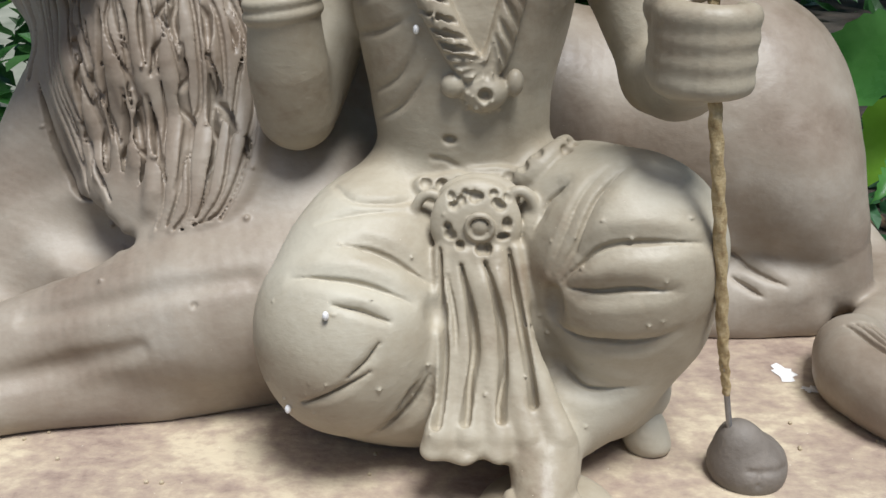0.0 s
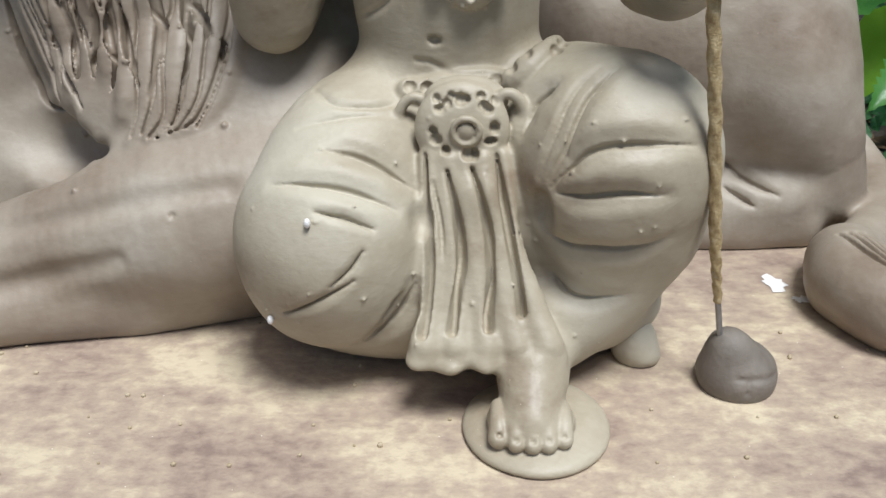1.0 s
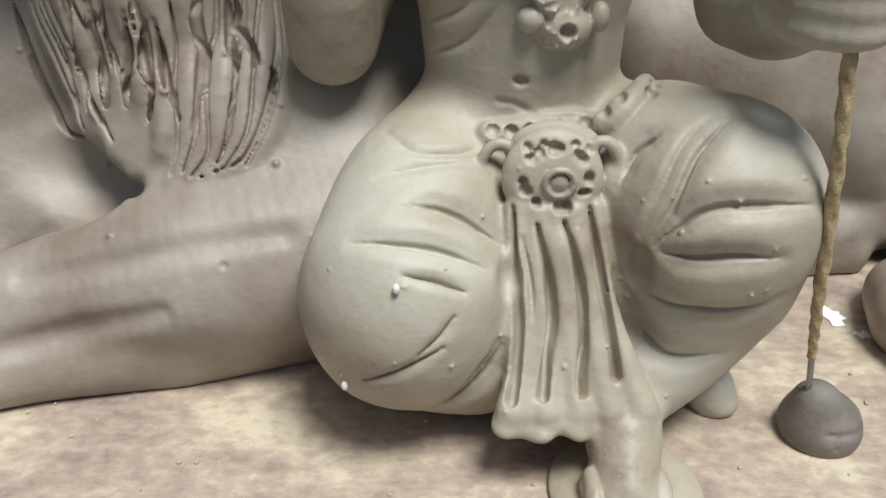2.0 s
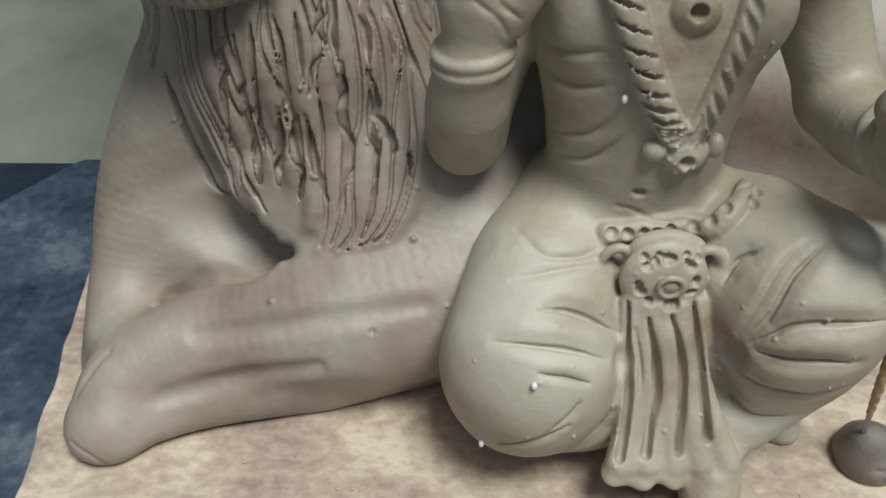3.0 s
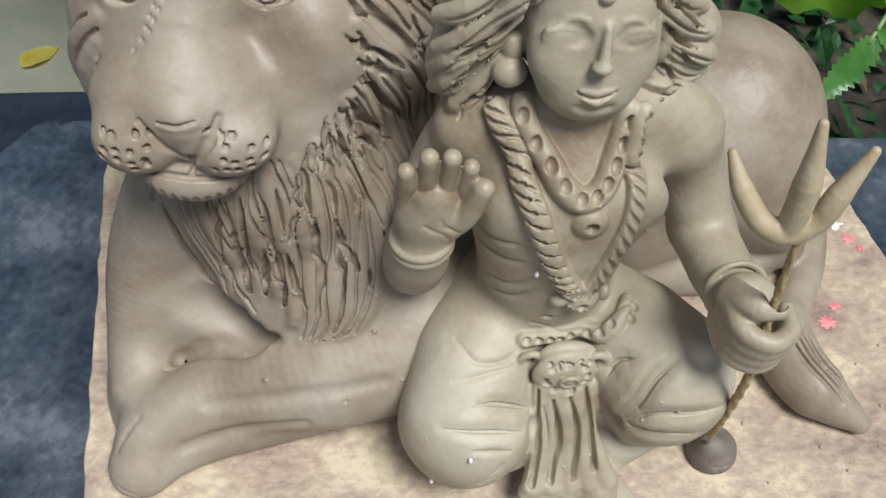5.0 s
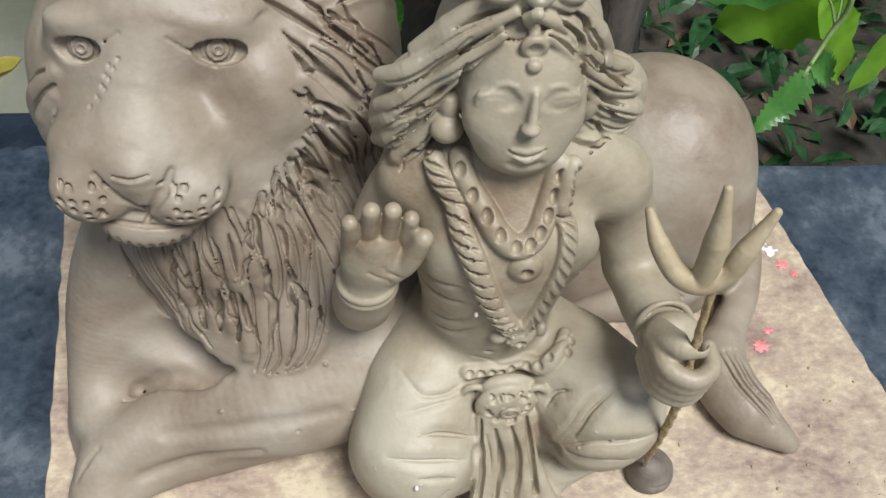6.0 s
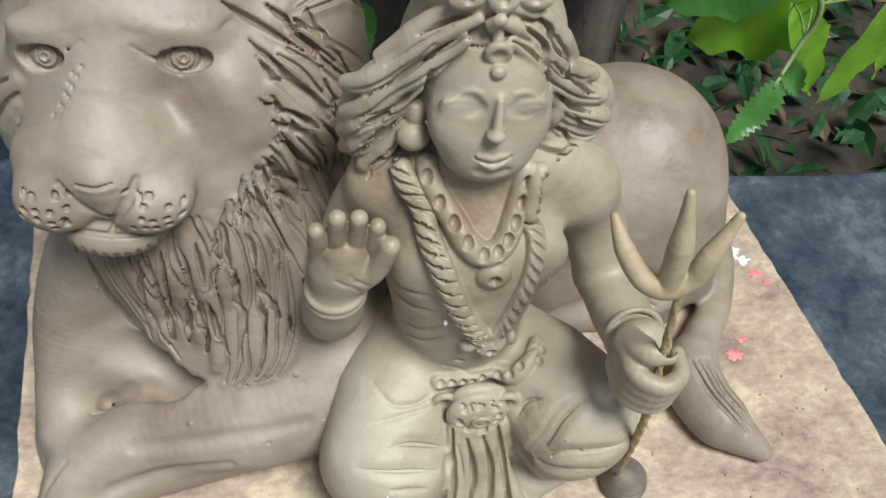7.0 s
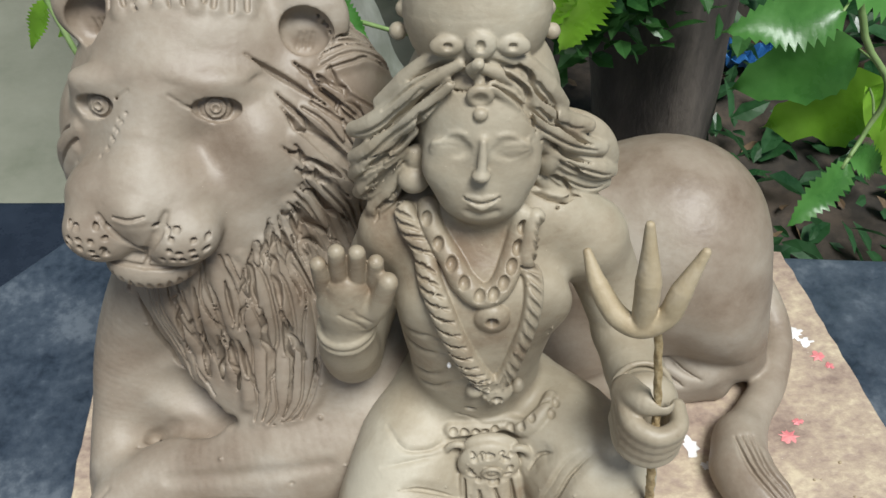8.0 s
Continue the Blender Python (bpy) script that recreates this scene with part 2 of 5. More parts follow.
    def facing(self, spots, way=(0, 0.8, -0.6), back=0.16):
        """Where lines through the spots along a way first meet the skin."""
        way = np.array(way, dtype=float) / np.linalg.norm(way)
        p = np.array(spots, dtype=float) - way * back
        live = np.ones(len(p), dtype=bool)
        for _ in range(700):
            d = self.sample(p)
            live &= d > 0.0002
            if not live.any():
                break
            p[live] += way * np.clip(d[live], 0.0003, 0.003)[:, None] * 0.7
        return p

    def skin(self, name, rough=0.0):
        """The mesh of the skin: one corner in each cell that it crosses, one face across each edge that it crosses."""
        f = self.far
        f[0], f[-1], f[:, 0], f[:, -1], f[:, :, -1] = 0.01, 0.01, 0.01, 0.01, 0.01
        f[:, :, 0] = np.maximum(f[:, :, 0], 0.0004)
        s = f < 0
        n = self.size - 1
        count = np.zeros(n, dtype=np.int8)
        for dx in (0, 1):
            for dy in (0, 1):
                for dz in (0, 1):
                    count += s[dx:dx + n[0], dy:dy + n[1], dz:dz + n[2]]
        cells = np.argwhere((count > 0) & (count < 8))
        number = np.full(n, -1, dtype=np.int32)
        number[tuple(cells.T)] = np.arange(len(cells))
        total, hits = np.zeros((len(cells), 3)), np.zeros(len(cells))
        corners = [(x, y, z) for x in (0, 1) for y in (0, 1) for z in (0, 1)]
        for a in corners:
            for axis in range(3):
                if a[axis]:
                    continue
                b = tuple(v + (i == axis) for i, v in enumerate(a))
                va, vb = f[tuple((cells + a).T)], f[tuple((cells + b).T)]
                cross = (va < 0) != (vb < 0)
                w = np.where(cross, va / np.where(cross, va - vb, 1), 0)
                place = np.array(a)[None, :] + w[:, None] * np.eye(3)[axis][None, :]
                total += place * cross[:, None]
                hits += cross
        verts = (cells + total / hits[:, None]) * self.step + self.low
        if rough:
            verts = verts + self.slope(verts) * (unevenness(verts) * rough)[:, None]
        faces = []
        for axis in range(3):
            u, v = [(1, 2), (2, 0), (0, 1)][axis]
            lo, hi = [slice(None)] * 3, [slice(None)] * 3
            lo[axis], hi[axis] = slice(0, -1), slice(1, None)
            at = np.argwhere(s[tuple(lo)] != s[tuple(hi)])
            at = at[(at[:, u] > 0) & (at[:, v] > 0) & (at[:, u] < n[u]) & (at[:, v] < n[v])]
            inside = s[tuple(at.T)]
            eu, ev = np.eye(3, dtype=int)[u], np.eye(3, dtype=int)[v]
            quad = np.stack([number[tuple((at - eu - ev).T)], number[tuple((at - ev).T)], number[tuple(at.T)], number[tuple((at - eu).T)]], 1)
            quad[~inside] = quad[~inside][:, ::-1]
            faces.append(quad)
        faces = np.concatenate(faces)
        faces = faces[(faces >= 0).all(1)]
        return mesh_of(name, verts, faces)


def unevenness(p):
    """Dents of hand and brush at three sizes: smooth noise on lattices."""
    out = np.zeros(len(p))
    for size, amount, seed in ((0.014, 0.60, 1), (0.0050, 0.20, 2), (0.0019, 0.10, 3)):
        table = np.random.RandomState(seed).uniform(-1, 1, 4096)
        q = p / np.array((size, size, size * 1.4))
        i = np.floor(q).astype(np.int64)
        f = q - i
        f = f * f * (3 - 2 * f)
        for dx in (0, 1):
            for dy in (0, 1):
                for dz in (0, 1):
                    key = (i[:, 0] + dx) * 73856093 ^ (i[:, 1] + dy) * 19349663 ^ (i[:, 2] + dz) * 83492791
                    key = (((key ^ (key >> 13)) * 1274126177) >> 9) & 4095
                    w = (f[:, 0] if dx else 1 - f[:, 0]) * (f[:, 1] if dy else 1 - f[:, 1]) * (f[:, 2] if dz else 1 - f[:, 2])
                    out += amount * w * table[key]
    return out


def smooth_line(points, steps=6):
    """A line of points through the given ones, without corners."""
    p = np.array(points, dtype=float)
    if len(p) < 3:
        return np.linspace(p[0], p[-1], steps + 1)
    p = np.vstack([2 * p[0] - p[1], p, 2 * p[-1] - p[-2]])
    out = []
    for i in range(1, len(p) - 2):
        for t in np.arange(steps) / steps:
            a, b, c, d = p[i - 1], p[i], p[i + 1], p[i + 2]
            out.append(0.5 * (2 * b + (c - a) * t + (2 * a - 5 * b + 4 * c - d) * t * t + (3 * b - a - 3 * c + d) * t ** 3))
    out.append(p[-2])
    return np.array(out)


def mesh_of(name, verts, faces):
    me = bpy.data.meshes.new(name)
    me.vertices.add(len(verts))
    me.vertices.foreach_set("co", np.asarray(verts, dtype=np.float32).ravel())
    me.loops.add(faces.size)
    me.loops.foreach_set("vertex_index", faces.astype(np.int32).ravel())
    me.polygons.add(len(faces))
    me.polygons.foreach_set("loop_start", np.arange(0, faces.size, faces.shape[1], dtype=np.int32))
    me.update(calc_edges=True)
    me.polygons.foreach_set("use_smooth", np.ones(len(faces), dtype=bool))
    me.validate()
    return me


def strands(clay, first, last, count, radius, k=0.0012, lift=0.0, wave=0.0015, seed=1, sign=1, steps=6, taper=(0.5, 1.0, 0.9, 0.35), deep=0.0, snap=1):
    """Rolls (or grooves) side by side, from one guide line to another, laid on the skin."""
    rng = np.random.RandomState(seed)
    n = max(len(first), len(last), 5)
    a, b = (np.array([line[i] for i in np.linspace(0, len(line) - 1, n).round().astype(int)]) for line in (smooth_line(first, 8), smooth_line(last, 8)))
    lines = []
    for i in range(count):
        s = (i + rng.uniform(-0.25, 0.25)) / max(count - 1, 1)
        p = a + (b - a) * s
        sway = np.sin(np.linspace(0, rng.uniform(2.5, 5), n) + rng.uniform(0, 6.28)) * wave
        across = (b - a) / (np.linalg.norm(b - a, axis=1, keepdims=True) + 1e-9)
        p = p + across * sway[:, None] + rng.normal(0, wave * 0.25, p.shape)
        cut0, cut1 = rng.uniform(0, 0.10), rng.uniform(0.88, 1.0)
        p = smooth_line(p, 6)[int(cut0 * n * 6):int(cut1 * n * 6)]
        lines.append((clay.onto(p[::3], lift) if snap else p[::3], radius * rng.uniform(0.75, 1.2)))
    for p, r in lines:
        normals = clay.slope(p) if deep else None
        clay.roll(p, [r * t for t in taper], k, sign, 3)
        if deep:
            clay.roll(p - normals * deep, [0.85 * r * t for t in taper], k, sign, 3)

# ---- lines of the modelling tool: where cuts and folds run, a few points each ----
MANE_BEARD = [
    [(-0.1182, 0.3841, 0.1136), (-0.1141, 0.3778, 0.1026), (-0.1047, 0.3703, 0.0745), (-0.0888, 0.3560, 0.0640)],
    [(-0.0918, 0.3643, 0.1391), (-0.0921, 0.3595, 0.1273), (-0.0919, 0.3593, 0.0986)],
    [(-0.0870, 0.3618, 0.1422), (-0.0857, 0.3586, 0.1286), (-0.0835, 0.3564, 0.1127), (-0.0825, 0.3520, 0.0816)],
    [(-0.0799, 0.3616, 0.1468), (-0.0794, 0.3585, 0.1332), (-0.0789, 0.3548, 0.1000)],
    [(-0.0721, 0.3618, 0.1487), (-0.0700, 0.3563, 0.1383), (-0.0687, 0.3522, 0.1113)],
    [(-0.0632, 0.3617, 0.1509), (-0.0620, 0.3561, 0.1408), (-0.0610, 0.3522, 0.1279)],
    [(-0.0543, 0.3641, 0.1562), (-0.0571, 0.3593, 0.1409), (-0.0596, 0.3516, 0.1240)],
    [(-0.0919, 0.3593, 0.0986), (-0.0871, 0.3524, 0.0882), (-0.0788, 0.3465, 0.0770)]]
MANE_BEARD_DEEP = [
    [(-0.0485, 0.3556, 0.1346), (-0.0478, 0.3529, 0.1221), (-0.0476, 0.3520, 0.1000), (-0.0470, 0.3500, 0.0780)],
    [(-0.0389, 0.3569, 0.1305), (-0.0387, 0.3537, 0.1113), (-0.0380, 0.3520, 0.0950), (-0.0410, 0.3490, 0.0730)],
    [(-0.0658, 0.3514, 0.1148), (-0.0666, 0.3501, 0.0980), (-0.0620, 0.3480, 0.0740)],
    [(-0.0627, 0.3505, 0.1160), (-0.0597, 0.3490, 0.0980), (-0.0560, 0.3480, 0.0830)],
    [(-0.0716, 0.3523, 0.1184), (-0.0733, 0.3512, 0.0970), (-0.0700, 0.3480, 0.0760)]]
MANE_SIDE = [
    [(-0.0413, 0.3789, 0.1751), (-0.0445, 0.3752, 0.1634), (-0.0471, 0.3666, 0.1532)],
    [(-0.0412, 0.3786, 0.1715), (-0.0411, 0.3729, 0.1580), (-0.0395, 0.3627, 0.1408), (-0.0389, 0.3569, 0.1305)],
    [(-0.0373, 0.3817, 0.1740), (-0.0347, 0.3761, 0.1583), (-0.0307, 0.3693, 0.1410), (-0.0300, 0.3636, 0.1305)],
    [(-0.0389, 0.3569, 0.1305), (-0.0355, 0.3562, 0.1125), (-0.0287, 0.3560, 0.0950), (-0.0248, 0.3560, 0.0850)],
    [(-0.0489, 0.3720, 0.1672), (-0.0510, 0.3647, 0.1556), (-0.0508, 0.3580, 0.1425), (-0.0492, 0.3552, 0.1328)],
    [(-0.0334, 0.3838, 0.1755), (-0.0295, 0.3810, 0.1608), (-0.0269, 0.3770, 0.1445)]]
MANE_CHEEK = [
    [(-0.0330, 0.3936, 0.2074), (-0.0238, 0.3931, 0.1992), (-0.0118, 0.3938, 0.1913), (-0.0045, 0.3947, 0.1848)],
    [(-0.0279, 0.3913, 0.1957), (-0.0172, 0.3923, 0.1873), (-0.0056, 0.3977, 0.1722)],
    [(-0.0274, 0.3893, 0.1867), (-0.0164, 0.3938, 0.1685), (-0.0072, 0.3986, 0.1490)],
    [(-0.0328, 0.3843, 0.1807), (-0.0220, 0.3876, 0.1614), (-0.0132, 0.3947, 0.1407)],
    [(-0.0359, 0.3832, 0.1762), (-0.0269, 0.3834, 0.1621), (-0.0184, 0.3878, 0.1401)],
    [(-0.0330, 0.4072, 0.2187), (-0.0255, 0.4004, 0.2131), (-0.0091, 0.3959, 0.1946), (-0.0020, 0.3977, 0.1855)]]
MANE_BACK = [
    [(-0.0475, 0.4186, 0.2394), (-0.0376, 0.4180, 0.2306), (-0.0279, 0.4150, 0.2250), (-0.0144, 0.4099, 0.2179)],
    [(-0.0355, 0.4120, 0.2227), (-0.0281, 0.4071, 0.2171), (-0.0089, 0.3987, 0.1990), (-0.0019, 0.3986, 0.1882)],
    [(-0.0203, 0.4148, 0.2259), (-0.0105, 0.4098, 0.2196), (-0.0082, 0.4075, 0.2150)],
    [(-0.0113, 0.4198, 0.2322), (-0.0030, 0.4128, 0.2203), (0.0039, 0.4099, 0.2061)],
    [(-0.0057, 0.4050, 0.2122), (-0.0039, 0.4017, 0.1997), (-0.0004, 0.3992, 0.1913)],
    [(-0.0279, 0.4228, 0.2314), (-0.0203, 0.4171, 0.2281), (-0.0130, 0.4138, 0.2228)]]
FOLDS_RIGHT = [
    [(0.0189, 0.2881, 0.0851), (0.0278, 0.2887, 0.0835), (0.0383, 0.2893, 0.0779), (0.0462, 0.2911, 0.0702)],
    [(0.0025, 0.2818, 0.0760), (0.0165, 0.2782, 0.0779), (0.0304, 0.2781, 0.0752), (0.0405, 0.2807, 0.0682)],
    [(0.0457, 0.2772, 0.0437), (0.0421, 0.2740, 0.0341), (0.0364, 0.2740, 0.0275), (0.0266, 0.2769, 0.0198)]]
FOLDS_RIGHT_FINE = [
    [(0.0171, 0.2716, 0.0714), (0.0258, 0.2712, 0.0699), (0.0341, 0.2729, 0.0652)],
    [(0.0312, 0.2686, 0.0596), (0.0275, 0.2654, 0.0545), (0.0215, 0.2637, 0.0495)],
    [(0.0050, 0.2679, 0.0373), (0.0185, 0.2645, 0.0449), (0.0281, 0.2665, 0.0509)],
    [(0.0431, 0.2741, 0.0404), (0.0388, 0.2733, 0.0312)]]
FOLDS_LEFT = [
    [(0.0843, 0.2812, 0.0772), (0.0889, 0.2805, 0.0907), (0.0956, 0.2869, 0.1030), (0.1062, 0.2934, 0.1098)],
    [(0.0852, 0.2807, 0.0756), (0.0906, 0.2774, 0.0847), (0.0998, 0.2736, 0.0915), (0.1127, 0.2724, 0.0929), (0.1287, 0.2776, 0.0905)],
    [(0.0777, 0.2967, 0.0878), (0.0812, 0.3001, 0.0962), (0.0880, 0.2985, 0.1025)]]
FOLDS_LEFT_LOW = [
    [(0.0877, 0.2783, 0.0748), (0.0956, 0.2726, 0.0754), (0.1065, 0.2678, 0.0779), (0.1200, 0.2694, 0.0776)],
    [(0.0844, 0.2862, 0.0589), (0.0904, 0.2807, 0.0559), (0.1002, 0.2732, 0.0567), (0.1120, 0.2717, 0.0576), (0.1221, 0.2736, 0.0622)],
    [(0.0809, 0.2886, 0.0607), (0.0862, 0.2926, 0.0450), (0.0912, 0.2824, 0.0404), (0.1000, 0.2781, 0.0378), (0.1109, 0.2788, 0.0387)]]
PLEATS = [
    [(0.0479, 0.2956, 0.0802), (0.0494, 0.2878, 0.0637), (0.0502, 0.2774, 0.0489), (0.0475, 0.2664, 0.0328)],
    [(0.0553, 0.2910, 0.0763), (0.0591, 0.2845, 0.0615), (0.0601, 0.2783, 0.0485), (0.0568, 0.2668, 0.0338)],
    [(0.0634, 0.2920, 0.0770), (0.0681, 0.2843, 0.0617), (0.0691, 0.2777, 0.0491), (0.0692, 0.2678, 0.0344)],
    [(0.0707, 0.2961, 0.0802), (0.0734, 0.2880, 0.0680), (0.0762, 0.2790, 0.0525), (0.0789, 0.2709, 0.0378)]]
LOCKS_RIGHT = [
    [(0.046, 0.3675, 0.281), (0.034, 0.3710, 0.272), (0.024, 0.3730, 0.261), (0.013, 0.376, 0.248)],
    [(0.044, 0.3640, 0.277), (0.028, 0.3665, 0.264), (0.019, 0.369, 0.250), (0.008, 0.373, 0.238), (0.001, 0.379, 0.231)],
    [(0.040, 0.3605, 0.270), (0.028, 0.3625, 0.254), (0.019, 0.367, 0.242), (0.008, 0.369, 0.228), (0.001, 0.375, 0.219)],
    [(0.026, 0.3650, 0.243), (0.016, 0.3660, 0.231), (0.006, 0.370, 0.218), (0.000, 0.377, 0.207)],
    [(0.022, 0.3660, 0.232), (0.014, 0.3660, 0.220), (0.006, 0.370, 0.206), (0.001, 0.378, 0.195)],
    [(0.022, 0.3660, 0.222), (0.016, 0.3660, 0.208), (0.010, 0.367, 0.197), (0.008, 0.368, 0.192)]]
LOCKS_LEFT = [
    [(0.054, 0.3650, 0.281), (0.067, 0.3680, 0.274), (0.077, 0.3700, 0.261), (0.085, 0.374, 0.249)],
    [(0.052, 0.3620, 0.277), (0.066, 0.3645, 0.268), (0.076, 0.367, 0.254), (0.086, 0.373, 0.242), (0.098, 0.378, 0.234)],
    [(0.056, 0.3590, 0.270), (0.069, 0.3610, 0.258), (0.079, 0.366, 0.243), (0.092, 0.372, 0.230), (0.105, 0.379, 0.220)],
    [(0.078, 0.3650, 0.236), (0.090, 0.3690, 0.222), (0.104, 0.376, 0.211), (0.112, 0.382, 0.204)],
    [(0.078, 0.3660, 0.226), (0.089, 0.3700, 0.212), (0.102, 0.377, 0.201), (0.110, 0.382, 0.197)],
    [(0.078, 0.3660, 0.216), (0.087, 0.3690, 0.202), (0.097, 0.374, 0.193)],
    [(0.077, 0.3640, 0.208), (0.084, 0.3660, 0.198), (0.092, 0.370, 0.191)]]
HAIR_RIGHT = [
    [(0.0462, 0.3600, 0.2725), (0.0368, 0.3610, 0.2684), (0.0271, 0.3640, 0.2583), (0.0202, 0.3650, 0.2473), (0.0070, 0.3680, 0.2350)],
    [(0.0472, 0.3580, 0.2698), (0.0389, 0.3590, 0.2636), (0.0303, 0.3600, 0.2566), (0.0246, 0.3640, 0.2444), (0.0188, 0.3620, 0.2362), (0.0046, 0.3640, 0.2257)],
    [(0.0044, 0.3631, 0.2217), (0.0117, 0.3613, 0.2283), (0.0187, 0.3616, 0.2312)],
    [(0.0039, 0.3612, 0.2119), (0.0137, 0.3596, 0.2202), (0.0220, 0.3614, 0.2281)],
    [(0.0031, 0.3639, 0.2014), (0.0135, 0.3600, 0.2131), (0.0220, 0.3600, 0.2243)],
    [(0.0105, 0.3600, 0.1993), (0.0180, 0.3600, 0.2072), (0.0210, 0.3610, 0.2141)]]
HAIR_LEFT = [
    [(0.0824, 0.3647, 0.2478), (0.0906, 0.3700, 0.2340), (0.1020, 0.3720, 0.2280)],
    [(0.0768, 0.3590, 0.2426), (0.0883, 0.3660, 0.2290), (0.1017, 0.3710, 0.2190)],
    [(0.0763, 0.3589, 0.2351), (0.0882, 0.3630, 0.2231), (0.1010, 0.3700, 0.2100), (0.1090, 0.3740, 0.2060)],
    [(0.0778, 0.3600, 0.2224), (0.0869, 0.3620, 0.2140), (0.0980, 0.3672, 0.2035)],
    [(0.0760, 0.3580, 0.2200), (0.0860, 0.3613, 0.2060), (0.0975, 0.3650, 0.1990)]]
HAIR_TOP = [
    [(0.0480, 0.3628, 0.2797), (0.0368, 0.3679, 0.2732), (0.0260, 0.3701, 0.2647)],
    [(0.0499, 0.3597, 0.2821), (0.0618, 0.3654, 0.2763), (0.0693, 0.3639, 0.2723), (0.0754, 0.3631, 0.2621), (0.0827, 0.3691, 0.2484)],
    [(0.0545, 0.3639, 0.2736), (0.0618, 0.3622, 0.2724), (0.0695, 0.3597, 0.2663), (0.0745, 0.3597, 0.2566), (0.0852, 0.3680, 0.2378)],
    [(0.0554, 0.3585, 0.2714), (0.0641, 0.3583, 0.2662), (0.0709, 0.3564, 0.2581), (0.0761, 0.3566, 0.2479)]]


def carve(clay, lines, radius, deep=0.0012, layers=2, k=0.0003, taper=(0.3, 0.9, 1.0, 0.9, 0.25), soft=0.0, steps=4):
    """Cuts of a modelling tool along lines laid on the skin: narrow and deep, with a soft hollow round them if wanted."""
    for line in lines:
        p = clay.onto(smooth_line(line, steps))
        normals = clay.slope(p)
        if soft:
            clay.roll(p + normals * soft * 0.45, [soft * t for t in taper], soft * 1.1, -1, 1)
            p = clay.onto(p)
            normals = clay.slope(p)
        depth = np.interp(np.linspace(0, 1, len(p)), np.linspace(0, 1, len(taper)), taper)
        rise = normals * (radius * 1.5 * np.clip(1 - depth, 0, 1))[:, None]
        for i in range(layers):
            clay.roll(p - normals * deep * i + rise, [radius * (1 - 0.22 * i) * t for t in taper], k, -1, 1)


def model_lion():
    c = Clay((-0.18, 0.262, 0.0), (0.292, 0.53, 0.30), 0.00072)
    # trunk, lying from the head behind the seated figure to the rump
    c.roll([(-0.03, 0.43, 0.09), (0.05, 0.45, 0.085), (0.12, 0.455, 0.078), (0.17, 0.445, 0.075)], [0.06, 0.056, 0.052, 0.055], 0.01, margin=0.02)
    c.lump((0.177, 0.450, 0.074), (0.050, 0.054, 0.064), (0, 10, 0), 0.02)
    c.lump((0.05, 0.44, 0.03), (0.16, 0.06, 0.045), k=0.02)
    # hind thigh, knee and folded lower leg
    c.roll([(0.178, 0.432, 0.088), (0.198, 0.418, 0.064), (0.214, 0.410, 0.036), (0.220, 0.410, 0.020)], [0.034, 0.030, 0.019, 0.016], 0.014)
    c.lump((0.196, 0.405, 0.060), (0.020, 0.020, 0.034), (12, -14, 0), 0.010)
    c.roll([(0.219, 0.409, 0.018), (0.192, 0.402, 0.017), (0.162, 0.398, 0.013), (0.12, 0.395, 0.010)], [0.0165, 0.0185, 0.0150, 0.012], 0.006)
    c.roll([(0.205, 0.396, 0.007), (0.175, 0.394, 0.005), (0.14, 0.394, 0.005)], [0.011, 0.011, 0.009], 0.005)
    # tail round the rump, with its tuft
    c.roll([(0.236, 0.47, 0.03), (0.250, 0.435, 0.012), (0.242, 0.400, 0.009), (0.224, 0.372, 0.009), (0.211, 0.352, 0.011)], [0.012, 0.011, 0.010, 0.011, 0.014], 0.005)
    c.roll([(0.212, 0.356, 0.011), (0.208, 0.336, 0.013), (0.216, 0.316, 0.013), (0.238, 0.296, 0.008)], [0.014, 0.0175, 0.0165, 0.006], 0.005)
    # chest and the near foreleg, laid along the front
    c.lump((-0.035, 0.385, 0.06), (0.07, 0.05, 0.055), (0, 0, 10), 0.015)
    c.lump((-0.005, 0.372, 0.05), (0.05, 0.036, 0.045), (0, 15, 0), 0.015)
    c.roll([(0.005, 0.350, 0.042), (-0.043, 0.338, 0.036), (-0.096, 0.331, 0.026), (-0.132, 0.318, 0.020), (-0.144, 0.302, 0.011)], [0.037, 0.034, 0.023, 0.0165, 0.0125], 0.010)
    c.roll([(-0.010, 0.340, 0.012), (-0.06, 0.326, 0.010), (-0.105, 0.314, 0.010), (-0.138, 0.301, 0.009)], [0.016, 0.016, 0.013, 0.012], 0.007)
    c.lump((-0.141, 0.298, 0.008), (0.015, 0.013, 0.0115), (0, 0, 15), 0.006)
    # the far foreleg and shoulder
    c.lump((0.165, 0.455, 0.086), (0.044, 0.046, 0.050), k=0.02)
    c.roll([(-0.105, 0.41, 0.10), (-0.128, 0.392, 0.065), (-0.140, 0.366, 0.030), (-0.143, 0.340, 0.018)], [0.032, 0.025, 0.019, 0.015], 0.012)
    c.lump((-0.142, 0.36, 0.004), (0.022, 0.05, 0.012), k=0.012)
    c.lump((-0.100, 0.385, 0.032), (0.046, 0.034, 0.040), k=0.012)
    c.lump((-0.098, 0.350, 0.062), (0.029, 0.018, 0.016), (0, 20, 0), 0.006, -1)
    c.roll([(-0.122, 0.347, 0.034), (-0.100, 0.346, 0.046), (-0.085, 0.345, 0.053), (-0.060, 0.345, 0.061)], [0.002, 0.0050, 0.0050, 0.002], 0.005, -1, snap=1)
